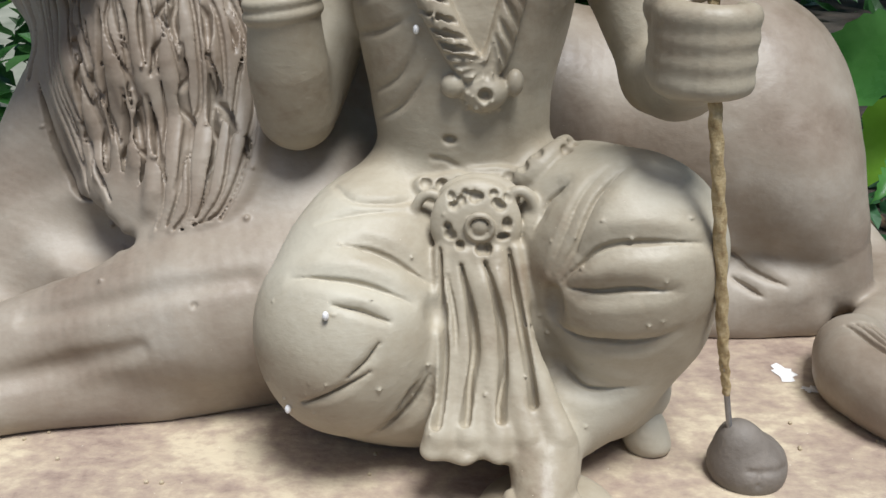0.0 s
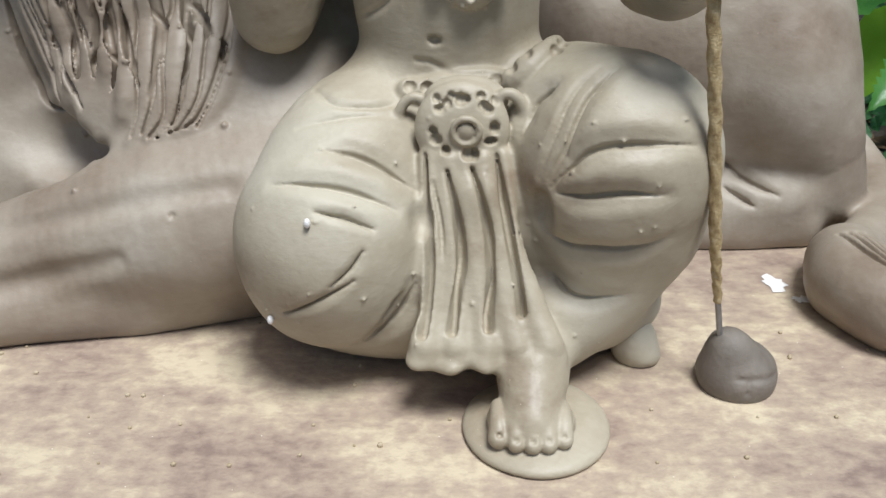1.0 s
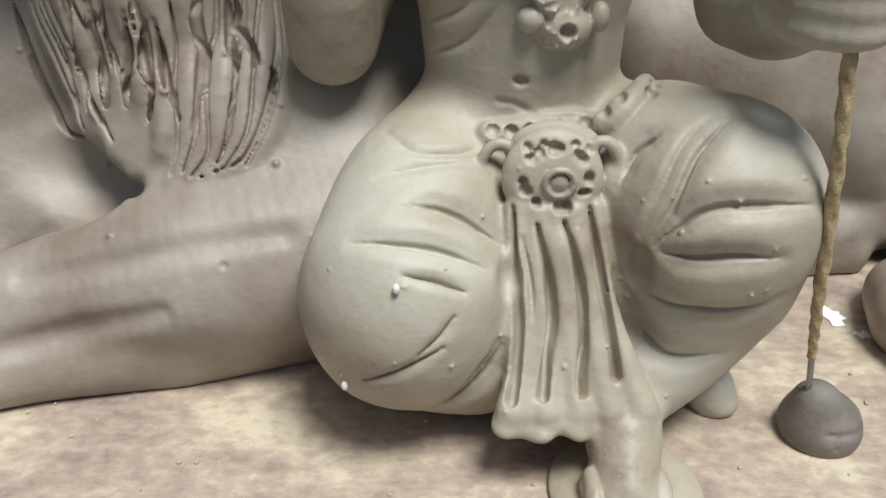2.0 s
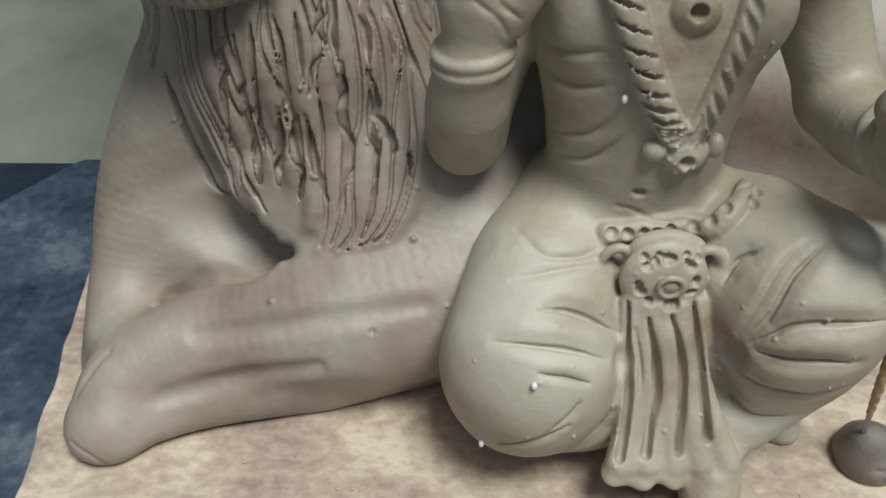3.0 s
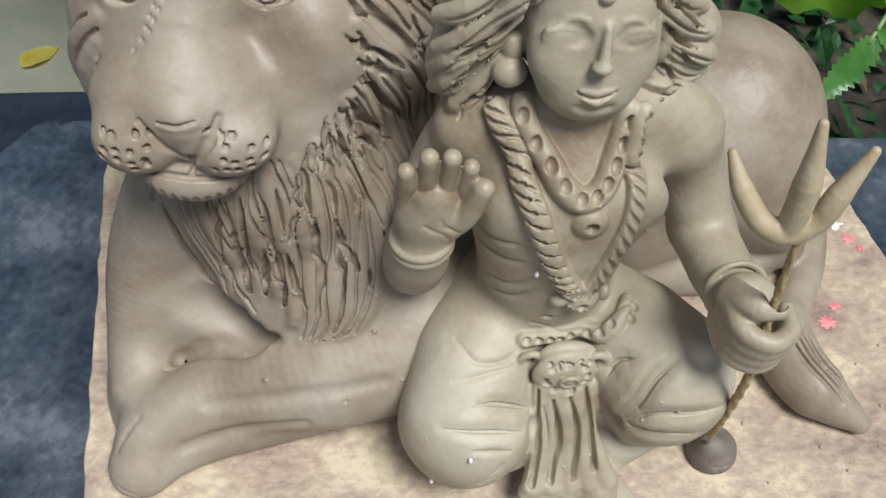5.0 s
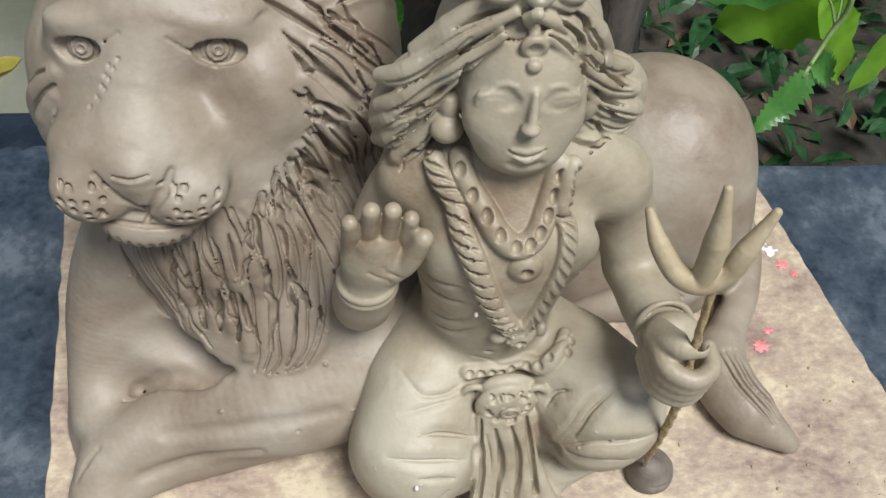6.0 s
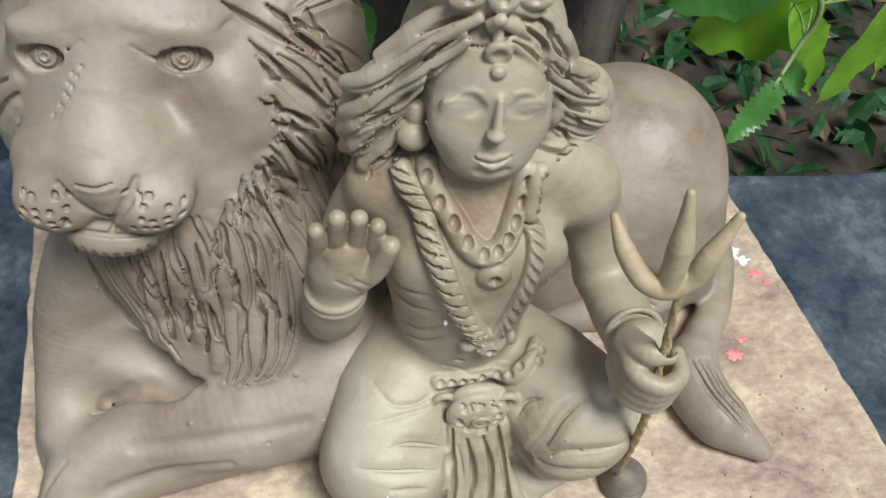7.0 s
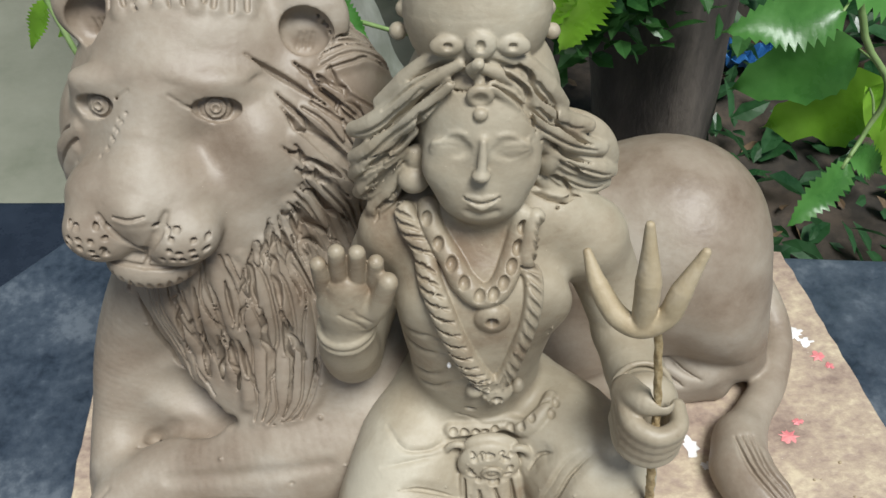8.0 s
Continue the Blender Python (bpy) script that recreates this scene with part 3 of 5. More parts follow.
    # ridges of muscle along the foreleg
    c.roll([(-0.060, 0.305, 0.036), (-0.085, 0.303, 0.029), (-0.118, 0.300, 0.024)], [0.001, 0.0035, 0.001], 0.006, -1, snap=1, lift=0.001)
    c.roll([(-0.020, 0.312, 0.062), (-0.06, 0.312, 0.054), (-0.105, 0.318, 0.040)], [0.001, 0.0025, 0.001], 0.006, -1, snap=1, lift=0.001)
    # the mass of the mane, the skull and cheeks
    c.shift(0.0040, 0.0045, 0.0010)
    c.lump((-0.072, 0.405, 0.125), (0.050, 0.042, 0.078), (10, 0, 0), 0.012)
    c.lump((-0.066, 0.380, 0.100), (0.043, 0.026, 0.052), (14, 0, 0), 0.012)
    c.lump((-0.030, 0.432, 0.172), (0.042, 0.042, 0.062), (0, 12, 0), 0.014)
    c.lump((-0.120, 0.430, 0.165), (0.030, 0.040, 0.055), (0, -8, 0), 0.014)
    c.lump((-0.075, 0.455, 0.205), (0.062, 0.045, 0.058), k=0.014)
    c.lump((-0.083, 0.436, 0.209), (0.050, 0.040, 0.050), (-15, 0, -8), 0.012)
    c.lump((-0.052, 0.404, 0.188), (0.026, 0.024, 0.032), (0, 0, -20), 0.010)
    c.lump((-0.116, 0.414, 0.188), (0.019, 0.024, 0.032), (0, 0, 20), 0.010)
    # bridge of the nose, muzzle pads, chin
    c.roll([(-0.091, 0.414, 0.222), (-0.097, 0.397, 0.205), (-0.1010, 0.3775, 0.194)], [0.0190, 0.0185, 0.0150], 0.012)
    c.shift(-0.0040, -0.0045, -0.0010)
    c.lump((-0.0965, 0.3850, 0.1870), (0.0360, 0.0260, 0.0225), k=0.008)
    c.lump((-0.1140, 0.3700, 0.1805), (0.0178, 0.0160, 0.0145), (10, 6, 12), 0.005)
    c.lump((-0.0795, 0.3680, 0.1805), (0.0190, 0.0165, 0.0145), (10, -6, -10), 0.005)
    c.lump((-0.0950, 0.3680, 0.1635), (0.0225, 0.0165, 0.0115), (8, 0, -3), 0.002)
    c.lump((-0.0955, 0.3690, 0.1945), (0.0155, 0.0088, 0.0080), (20, 0, 0), 0.004)
    c.roll([(-0.0955, 0.3665, 0.1930), (-0.0955, 0.3625, 0.1820)], [0.0095, 0.0045], 0.003)
    c.roll([(-0.1120, 0.3600, 0.1985), (-0.1045, 0.3570, 0.1890), (-0.0965, 0.3540, 0.1785)], [0.0010, 0.0016, 0.0012], 0.0012, -1, snap=1, lift=-0.0004)
    c.roll([(-0.0800, 0.3600, 0.2000), (-0.0865, 0.3560, 0.1900), (-0.0940, 0.3540, 0.1785)], [0.0010, 0.0026, 0.0014], 0.0020, -1, snap=1, lift=-0.0006)
    c.roll([(-0.0952, 0.3540, 0.1800), (-0.0958, 0.3530, 0.1720)], [0.0014, 0.0012], 0.0008, -1, snap=1, lift=-0.0006)
    c.roll([(-0.1050, 0.3580, 0.1985), (-0.0970, 0.3570, 0.1982), (-0.0890, 0.3580, 0.1995)], [0.0007, 0.0012, 0.0006], 0.0006, -1, snap=1, lift=-0.0006)
    c.roll([(-0.1270, 0.3720, 0.1725), (-0.1130, 0.3620, 0.1690), (-0.0960, 0.3560, 0.1700), (-0.0820, 0.3580, 0.1680), (-0.0650, 0.3680, 0.1695)], [0.0010, 0.0012, 0.0013, 0.0012, 0.0010], 0.0008, -1, snap=1, lift=-0.0006)
    c.shift(0.0040, 0.0045, 0.0010)
    # brows, eye sockets and the ringed eyes
    for x, y, z, side, out in ((-0.1178, 0.4024, 0.2193, -1, (-0.22, -0.88, 0.40)), (-0.0652, 0.3980, 0.2213, 1, (0.20, -0.86, 0.46))):
        n = np.array(out) / np.linalg.norm(out)
        spot = np.array((x, y, z))
        c.lump(spot - n * 0.0075, (0.0170, 0.0085, 0.0130), (0, 0, 14 * side), 0.006)
        c.lump(spot - n * 0.005 + np.array((0.001 * side, 0.003, 0.0125)), (0.0120, 0.0050, 0.0030), (0, 8 * side, 10 * side), 0.010)
        c.lump(spot + n * 0.0006 + np.array((0.0006 * side, 0, 0)), (0.0112, 0.0058, 0.0062), (0, 12 * side, 14 * side), 0.0005, -1)
        c.lump(spot - n * 0.0068, (0.0080, 0.0082, 0.0080), k=0.0004)
        turn = Vector(-n).to_track_quat("-Z", "Y").to_matrix().to_4x4()
        for r, lift, w in ((0.0054, -0.0010, 0.0008), (0.0032, 0.0005, 0.0008)):
            face_on = Matrix.Translation(Vector(spot + n * lift)) @ turn
            ring = [np.array(face_on @ Vector((r * math.cos(q), r * math.sin(q), 0))) for q in np.linspace(0, 2 * math.pi, 15)]
            c.roll(ring, [w], 0.0004, -1, 2)
        c.lump(spot + n * 0.0012, (0.0015, 0.0015, 0.0018), k=0.0004, sign=-1)
        c.roll([spot + np.array((-0.0115 * side, 0, 0.001)), spot + np.array((-0.0150 * side, 0, 0.0040)), spot + np.array((-0.0190 * side, 0, 0.0080))], [0.0009, 0.0007, 0.0003], 0.0006, -1, snap=1)
        c.roll([spot + np.array((-0.0105 * side, 0, -0.0050)), spot + np.array((0, -0.002, -0.0084)), spot + np.array((0.0080 * side, 0, -0.0060))], [0.0003, 0.0006, 0.0003], 0.0008, -1, snap=1)
    # ears, cupped
    for x, y, z, side in ((-0.026, 0.438, 0.240, 1), (-0.122, 0.442, 0.245, -1)):
        c.lump((x, y, z), (0.0185, 0.009, 0.0185), (-25, 15 * side, -12 * side), 0.005)
        c.lump((x - 0.001 * side, y - 0.007, z - 0.003), (0.0125, 0.0075, 0.0125), (-25, 15 * side, -12 * side), 0.002, -1)
        c.lump((x - 0.003 * side, y + 0.001, z - 0.009), (0.009, 0.005, 0.007), k=0.004)
        for e in range(3):
            c.roll([(x - 0.006 * side + 0.003 * e * side, y - 0.006, z - 0.012), (x - 0.004 * side + 0.003 * e * side, y - 0.004, z - 0.006)], [0.0010, 0.0008], 0.0008, -1, snap=1)
    # locks of the mane: rolls first, then long cuts between them
    beard = [(-0.122, 0.384, 0.168), (-0.122, 0.370, 0.125), (-0.104, 0.356, 0.085), (-0.084, 0.352, 0.056)], [(-0.042, 0.375, 0.163), (-0.030, 0.368, 0.125), (-0.029, 0.358, 0.085), (-0.042, 0.352, 0.058)]
    side = [(-0.044, 0.382, 0.166), (-0.034, 0.375, 0.140), (-0.029, 0.372, 0.114), (-0.026, 0.370, 0.080)], [(-0.024, 0.408, 0.236), (0.000, 0.410, 0.212), (0.012, 0.420, 0.180), (0.012, 0.425, 0.145)]
    back = [(-0.020, 0.412, 0.230), (-0.002, 0.427, 0.224), (0.012, 0.442, 0.202)], [(-0.022, 0.457, 0.247), (0.000, 0.467, 0.234), (0.012, 0.472, 0.207)]
    far = [(-0.132, 0.402, 0.207), (-0.142, 0.412, 0.180), (-0.140, 0.417, 0.140)], [(-0.130, 0.382, 0.167), (-0.130, 0.378, 0.140), (-0.127, 0.382, 0.110)]
    top = [(-0.112, 0.428, 0.250), (-0.114, 0.438, 0.262), (-0.116, 0.455, 0.262)], [(-0.048, 0.426, 0.252), (-0.046, 0.436, 0.264), (-0.044, 0.455, 0.262)]
    for (first, last), count, radius, seed in ((beard, 15, 0.0044, 4), (side, 13, 0.0044, 7), (back, 8, 0.0044, 8), (far, 6, 0.0046, 10), (top, 9, 0.0046, 11)):
        strands(c, first, last, count, radius, 0.0030, -0.0014, 0.0010, seed, taper=(0.6, 1.0, 0.95, 0.5))
    for (first, last), count, radius, seed in ((beard, 17, 0.0008, 9), (side, 18, 0.0010, 12), (back, 16, 0.0010, 18), (far, 7, 0.0012, 16), (top, 10, 0.0015, 19)):
        strands(c, first, last, count, radius, 0.0004, -0.0002, 0.0009, seed, -1, deep=0.0010, taper=(0.75, 1.0, 1.0, 0.75))
    c.shift(-0.0040, -0.0045, -0.0010)
    # long tool cuts: down the beard, down the side of the neck, and swept back from the cheek
    carve(c, MANE_BEARD, 0.0017, 0.0016, 3, soft=0.0008)
    carve(c, MANE_BEARD_DEEP, 0.0021, 0.0020, 3, soft=0.0010)
    carve(c, MANE_SIDE, 0.0021, 0.0020, 3, soft=0.0010)
    carve(c, MANE_CHEEK, 0.0021, 0.0020, 3, soft=0.0010)
    carve(c, MANE_BACK, 0.0017, 0.0016, 3, soft=0.0008)
    # the crack where foreleg and chest meet, and creases of the hind leg
    carve(c, [[(-0.128, 0.338, 0.030), (-0.111, 0.341, 0.038), (-0.092, 0.343, 0.047), (-0.072, 0.344, 0.056)]], 0.0014, 0.0016, 3, soft=0.0024)
    carve(c, [[(0.160, 0.395, 0.036), (0.176, 0.384, 0.036), (0.192, 0.380, 0.028)], [(0.170, 0.390, 0.028), (0.182, 0.384, 0.021)]], 0.0012, 0.0012, 2, soft=0.0024)
    c.shift(0.0040, 0.0045, 0.0010)
    # whisker pits, beard cuts, the tuft's cuts, small holes
    rng = np.random.RandomState(3)
    for x0, side in ((-0.1200, -1), (-0.0805, 1)):
        for row in range(4):
            for col in range(5 - (row == 3)):
                p = (x0 + (col - 2) * 0.0050 + 0.0012 * (row % 2) + rng.normal(0, 0.0008), 0.34, 0.1925 - row * 0.0046 + rng.normal(0, 0.0007) - side * 0.0004 * (col - 2))
                q = c.facing([p], (0, 1, -0.15), 0.02)[0]
                if rng.random_sample() < 0.25:
                    continue
                c.lump(q, (rng.uniform(0.0013, 0.0018), 0.0046, rng.uniform(0.0012, 0.0016)), k=0.0003, sign=-1)
    for i in range(9):
        p = c.facing([(-0.1160 + 0.0044 * i, 0.335, 0.1605 - 0.0018 * math.sin(i / 8 * math.pi))], (0, 1, 0), 0.03)[0]
        c.roll([p + (0, 0, 0.002), p, p + (rng.normal(0, 0.0008), 0.001, -0.003)], [0.0007, 0.0012, 0.0006], 0.0005, -1, snap=1, lift=-0.0004)
    for i in range(4):
        carve(c, [[(0.198 + 0.0045 * i, 0.344, 0.03), (0.204 + 0.0045 * i, 0.320, 0.03), (0.220 + 0.003 * i, 0.298 + 0.002 * i, 0.02)]], 0.0013, 0.0013, 2, soft=0.0018)
    for i in range(10):
        s = i / 9
        p = c.onto([(-0.1025 - 0.0105 * s - 0.0034 * (i % 2), 0.392 - 0.0105 * s, 0.2235 - 0.0135 * s - 0.0005 * (i % 2))])[0]
        c.lump(p, (0.0009, 0.0013, 0.0011), (0, 25, 0), k=0.0002, sign=-1)
    c.lump(c.onto([(-0.043, 0.304, 0.051)])[0], (0.0012, 0.0012, 0.0012), k=0.0005, sign=-1)
    c.roll([(-0.143, 0.310, 0.034), (-0.148, 0.305, 0.026), (-0.151, 0.300, 0.018)], [0.0006, 0.0012, 0.0006], 0.0015, -1, snap=1)
    c.roll([(-0.152, 0.288, 0.010), (-0.147, 0.284, 0.008), (-0.1435, 0.284, 0.003)], [0.0005, 0.001, 0.0006], 0.001, -1, snap=1)
    c.crumbs(16, (-0.12, 0.34, 0.02), (0.0, 0.40, 0.14), (0, 0.9, -0.4), 5)
    c.shift(-0.0040, -0.0045, -0.0010)
    return c

def model_figure():
    c = Clay((-0.034, 0.228, 0.0), (0.160, 0.432, 0.340), 0.00062)
    # seat, waist, chest, shoulders
    c.lump((0.056, 0.355, 0.055), (0.044, 0.040, 0.045), k=0.01)
    c.roll([(0.056, 0.347, 0.085), (0.055, 0.349, 0.120), (0.055, 0.356, 0.150)], [0.0315, 0.0285, 0.030], 0.01)
    c.lump((0.053, 0.347, 0.130), (0.0295, 0.0270, 0.038), k=0.014)
    c.lump((0.055, 0.356, 0.160), (0.0385, 0.032, 0.040), (-10, 0, 0), 0.016)
    c.lump((0.037, 0.338, 0.166), (0.017, 0.009, 0.015), k=0.012)
    c.lump((0.077, 0.338, 0.166), (0.017, 0.009, 0.015), k=0.012)
    c.roll([(0.017, 0.366, 0.182), (0.034, 0.366, 0.192), (0.058, 0.366, 0.195), (0.082, 0.367, 0.192), (0.102, 0.366, 0.179)], [0.0155, 0.016, 0.018, 0.017, 0.0175], 0.010)
    c.shift(0.0035, 0.0045, 0.0)
    # the raised right arm: upper arm back, forearm up, open palm with bangle
    c.roll([(0.014, 0.367, 0.178), (0.004, 0.367, 0.150), (-0.006, 0.352, 0.118)], [0.0165, 0.0155, 0.0140], 0.006)
    c.roll([(-0.009, 0.343, 0.112), (-0.0095, 0.336, 0.130), (-0.0085, 0.330, 0.150)], [0.0145, 0.0142, 0.0118], 0.005)
    c.roll([(-0.0085, 0.331, 0.152), (-0.0075, 0.331, 0.170), (-0.006, 0.332, 0.182)], [0.0105, 0.0118, 0.0105], 0.004)
    c.lump((-0.0060, 0.3295, 0.170), (0.0138, 0.0080, 0.0160), (-4, 4, 0), 0.004)
    for x0, x1, z1, r in ((-0.0160, -0.0170, 0.2010, 0.0038), (-0.0090, -0.0090, 0.2085, 0.0040), (-0.0020, -0.0008, 0.2080, 0.0040), (0.0048, 0.0066, 0.2020, 0.0036)):
        c.roll([(x0, 0.331, 0.178), (x0 * 0.7 + x1 * 0.3, 0.3300, 0.190), (x1, 0.3290, z1 - 0.003)], [r * 1.12, r * 1.10, r * 0.92], 0.0004)
    c.roll([(0.0015, 0.327, 0.166), (0.0070, 0.324, 0.177), (0.0115, 0.324, 0.192)], [0.0060, 0.0048, 0.0042], 0.003)
    c.roll([(0.004, 0.318, 0.169), (-0.001, 0.318, 0.173), (-0.003, 0.318, 0.178)], [0.0005, 0.0008, 0.0004], 0.0012, -1, snap=1)
    c.roll([(0.001, 0.318, 0.163), (-0.003, 0.318, 0.170), (-0.010, 0.318, 0.175)], [0.0003, 0.0006, 0.0003], 0.0012, -1, snap=1)
    for k in range(2):
        ring = [(-0.0088 + 0.0116 * math.cos(q), 0.3310 + 0.0116 * math.sin(q), 0.1490 + 0.0042 * k + 0.0015 * math.cos(q)) for q in np.linspace(0, 2 * math.pi, 17)]
        c.roll(ring, [0.0023], 0.0010, 1, 2)
    c.shift(-0.0005, -0.0015, -0.0020)
    # the left arm, bent forward, and the fist round the staff
    c.roll([(0.101, 0.364, 0.178), (0.1115, 0.362, 0.155), (0.123, 0.350, 0.128)], [0.0175, 0.0160, 0.0140], 0.006)
    c.roll([(0.123, 0.350, 0.126), (0.124, 0.325, 0.130), (0.123, 0.303, 0.139)], [0.0145, 0.0140, 0.0120], 0.005)
    c.lump((0.123, 0.299, 0.143), (0.0145, 0.0100, 0.0140), (-30, 0, 0), 0.002)
    for k in range(4):
        z = 0.1395 + 0.0060 * k
        c.roll([(0.111, 0.293, z), (0.1125, 0.280, z), (0.1215, 0.2735, z), (0.1310, 0.278, z), (0.1325, 0.288, z)], [0.0042, 0.0046, 0.0044, 0.0042, 0.0034], 0.0026, 1, 4)
    c.roll([(0.112, 0.296, 0.158), (0.117, 0.286, 0.165), (0.124, 0.284, 0.166)], [0.0065, 0.0060, 0.0050], 0.002)
    c.lump((0.1235, 0.286, 0.166), (0.0045, 0.0050, 0.0100), k=0.002, sign=-1)
    ring = [(0.1235 + 0.0128 * math.cos(q), 0.308 + 0.006 * math.sin(q), 0.139 + 0.0118 * math.sin(q)) for q in np.linspace(0, 2 * math.pi, 17)]
    c.roll(ring, [0.0014], 0.0010, 1, 2)
    c.shift(-0.0030, -0.0030, 0.0020)
    # the folded right leg, knee to the side
    c.roll([(0.042, 0.352, 0.074), (0.025, 0.320, 0.067), (0.018, 0.298, 0.055)], [0.027, 0.030, 0.030], 0.010)
    c.lump((0.018, 0.2980, 0.043), (0.0305, 0.031, 0.0310), (0, 0, 0), 0.012)
    c.lump((0.038, 0.302, 0.030), (0.028, 0.024, 0.0250), (0, 20, 0), 0.010)
    c.lump((0.030, 0.318, 0.014), (0.040, 0.026, 0.016), k=0.010)
    # the left leg, knee forward, shin folded in below
    c.roll([(0.082, 0.345, 0.072), (0.098, 0.320, 0.078), (0.110, 0.302, 0.080)], [0.025, 0.0300, 0.0300], 0.008)
    c.lump((0.1095, 0.300, 0.070), (0.0285, 0.0290, 0.0345), (0, 15, 0), 0.010)
    c.roll([(0.116, 0.302, 0.052), (0.104, 0.298, 0.034), (0.090, 0.292, 0.022)], [0.022, 0.019, 0.017], 0.008)
    c.lump((0.095, 0.315, 0.018), (0.036, 0.024, 0.020), k=0.010)
    # the foot on its pad
    c.lump((0.084, 0.262, 0.0015), (0.0235, 0.0245, 0.0048), k=0.002)
    c.roll([(0.085, 0.285, 0.018), (0.083, 0.268, 0.016), (0.082, 0.254, 0.010)], [0.0125, 0.0115, 0.0080], 0.004)
    c.lump((0.082, 0.256, 0.0085), (0.0135, 0.0110, 0.0060), k=0.003)
    for i, (x, y) in enumerate(((0.0720, 0.2480), (0.0770, 0.2455), (0.0820, 0.2450), (0.0868, 0.2455), (0.0915, 0.2475))):
        c.roll([(x, y + 0.010, 0.0115), (x, y + 0.004, 0.0105), (x, y, 0.0075)], [0.0026, 0.0027, 0.0028 if i else 0.0033], 0.0006)
        c.lump((x, y - 0.0018, 0.0098), (0.0012, 0.0012, 0.0009), k=0.0004, sign=-1)
    # the hanging pleats of the waistcloth
    c.lump((0.064, 0.300, 0.046), (0.016, 0.012, 0.030), (18, 0, 0), 0.004)
    for i in range(5):
        s = i - 2
        c.roll([(0.061 + 0.0056 * s, 0.2960 + 0.0006 * s * s, 0.078), (0.063 + 0.0060 * s, 0.2860, 0.056), (0.066 + 0.0076 * s, 0.2770, 0.038), (0.068 + 0.0094 * s, 0.2690, 0.0265)],
               [0.0036, 0.0042, 0.0050, 0.0056], 0.0028)
    carve(c, PLEATS, 0.0016, 0.0015, 3, k=0.0003, taper=(0.6, 1, 1, 1.1), soft=0.0016)
    carve(c, [[(0.0507, 0.2918, 0.0739), (0.0536, 0.2849, 0.0612), (0.0543, 0.2799, 0.0517)], [(0.0745, 0.290, 0.066), (0.0790, 0.284, 0.052), (0.0830, 0.278, 0.041)]], 0.0009, 0.0008, 2)
    for i in range(9):
        x = 0.047 + 0.0052 * i
        c.lump((x, 0.2670 + 0.0018 * math.sin(2.6 * i), 0.0225 + 0.0012 * math.sin(1.9 * i)), (0.0044, 0.0050, 0.0028), (30 * math.sin(i * 1.7), 12 * math.sin(2.1 * i), 0), 0.0030)
    # folds pressed round the knees, deepest where the cloth gathers
    for lines, r, soft in ((FOLDS_RIGHT, 0.0012, 0.0034), (FOLDS_RIGHT_FINE, 0.0008, 0.0018), (FOLDS_LEFT, 0.0012, 0.0040), (FOLDS_LEFT_LOW, 0.0012, 0.0036)):
        carve(c, lines, r, 0.0011, 2, soft=soft)
    carve(c, [[(0.009, 0.299, 0.0875), (0.022, 0.300, 0.091), (0.037, 0.304, 0.090)], [(0.082, 0.284, 0.078), (0.0865, 0.283, 0.092), (0.0925, 0.289, 0.1035), (0.1010, 0.2955, 0.110)]], 0.0007, 0.0006, 1, soft=0.0018)
    c.lump((0.0845, 0.300, 0.048), (0.0100, 0.0100, 0.0240), k=0.006)
    c.lump((0.0845, 0.284, 0.066), (0.004, 0.006, 0.007), k=0.003, sign=-1)
    c.lump((0.0475, 0.284, 0.063), (0.003, 0.005, 0.005), k=0.003, sign=-1)
    # belt with pits, clasp in the middle, a curl at each side
    belt = [(0.0430, 0.3134, 0.0955), (0.054, 0.3116, 0.0965), (0.063, 0.313, 0.0972), (0.076, 0.3120, 0.1020), (0.086, 0.3180, 0.1050), (0.0905, 0.326, 0.1050)]
    c.roll(belt, [0.0042, 0.0048, 0.0046, 0.0030], 0.0014, snap=1, lift=0.0002)
    pits = c.onto(smooth_line(belt, 2), 0.0)
    for p in pits[:-1]:
        c.lump(c.facing([p], back=0.02)[0], (0.0020, 0.0028, 0.0020), k=0.0004, sign=-1)
    c.lump((0.0600, 0.3010, 0.0870), (0.0150, 0.0050, 0.0145), (-12, 0, 0), 0.0012)
    for i in range(12):
        q = 2 * math.pi * (i + 0.35 * math.sin(2.3 * i)) / 12
        p = c.facing([(0.0605 + 0.0096 * math.cos(q), 0.296, 0.0890 + 0.0100 * math.sin(q))], back=0.03)[0]
        c.lump(p, (0.0018 + 0.0004 * math.sin(3 * i), 0.0034, 0.0018 + 0.0004 * math.cos(2 * i)), k=0.0003, sign=-1)
    p = c.facing([(0.0613, 0.296, 0.0875)], back=0.03)[0]
    n = c.slope(np.array([p]))[0]
    c.roll([p + n * 0.0006 + np.array((0.0042 * math.cos(q), 0, 0.0042 * math.sin(q))) for q in np.linspace(0, 2 * math.pi, 13)], [0.0010], 0.0006, 1, 2)
    c.lump(p, (0.0028, 0.0014, 0.0028), k=0.0006)
    c.lump((0.0612, 0.3065, 0.0945), (0.0135, 0.0046, 0.0075), (-15, 0, 0), 0.0015)
    for i in range(5):
        q = c.facing([(0.0520 + 0.0046 * i, 0.300, 0.0965 + 0.0008 * (i % 2))], back=0.03)[0]
        c.lump(q, (0.0015, 0.0024, 0.0014), k=0.0004, sign=-1)
    for x, s in ((0.0440, -1), (0.0750, 1)):
        p = c.facing([(x, 0.302, 0.0915)], back=0.03)[0]
        c.roll([p + np.array((0.0048 * math.cos(q), -0.0008, 0.0074 * math.sin(q) - s * 0.0015 * math.cos(q))) for q in np.linspace(0, 2 * math.pi, 13)], [0.0020], 0.0010, 1, 2)
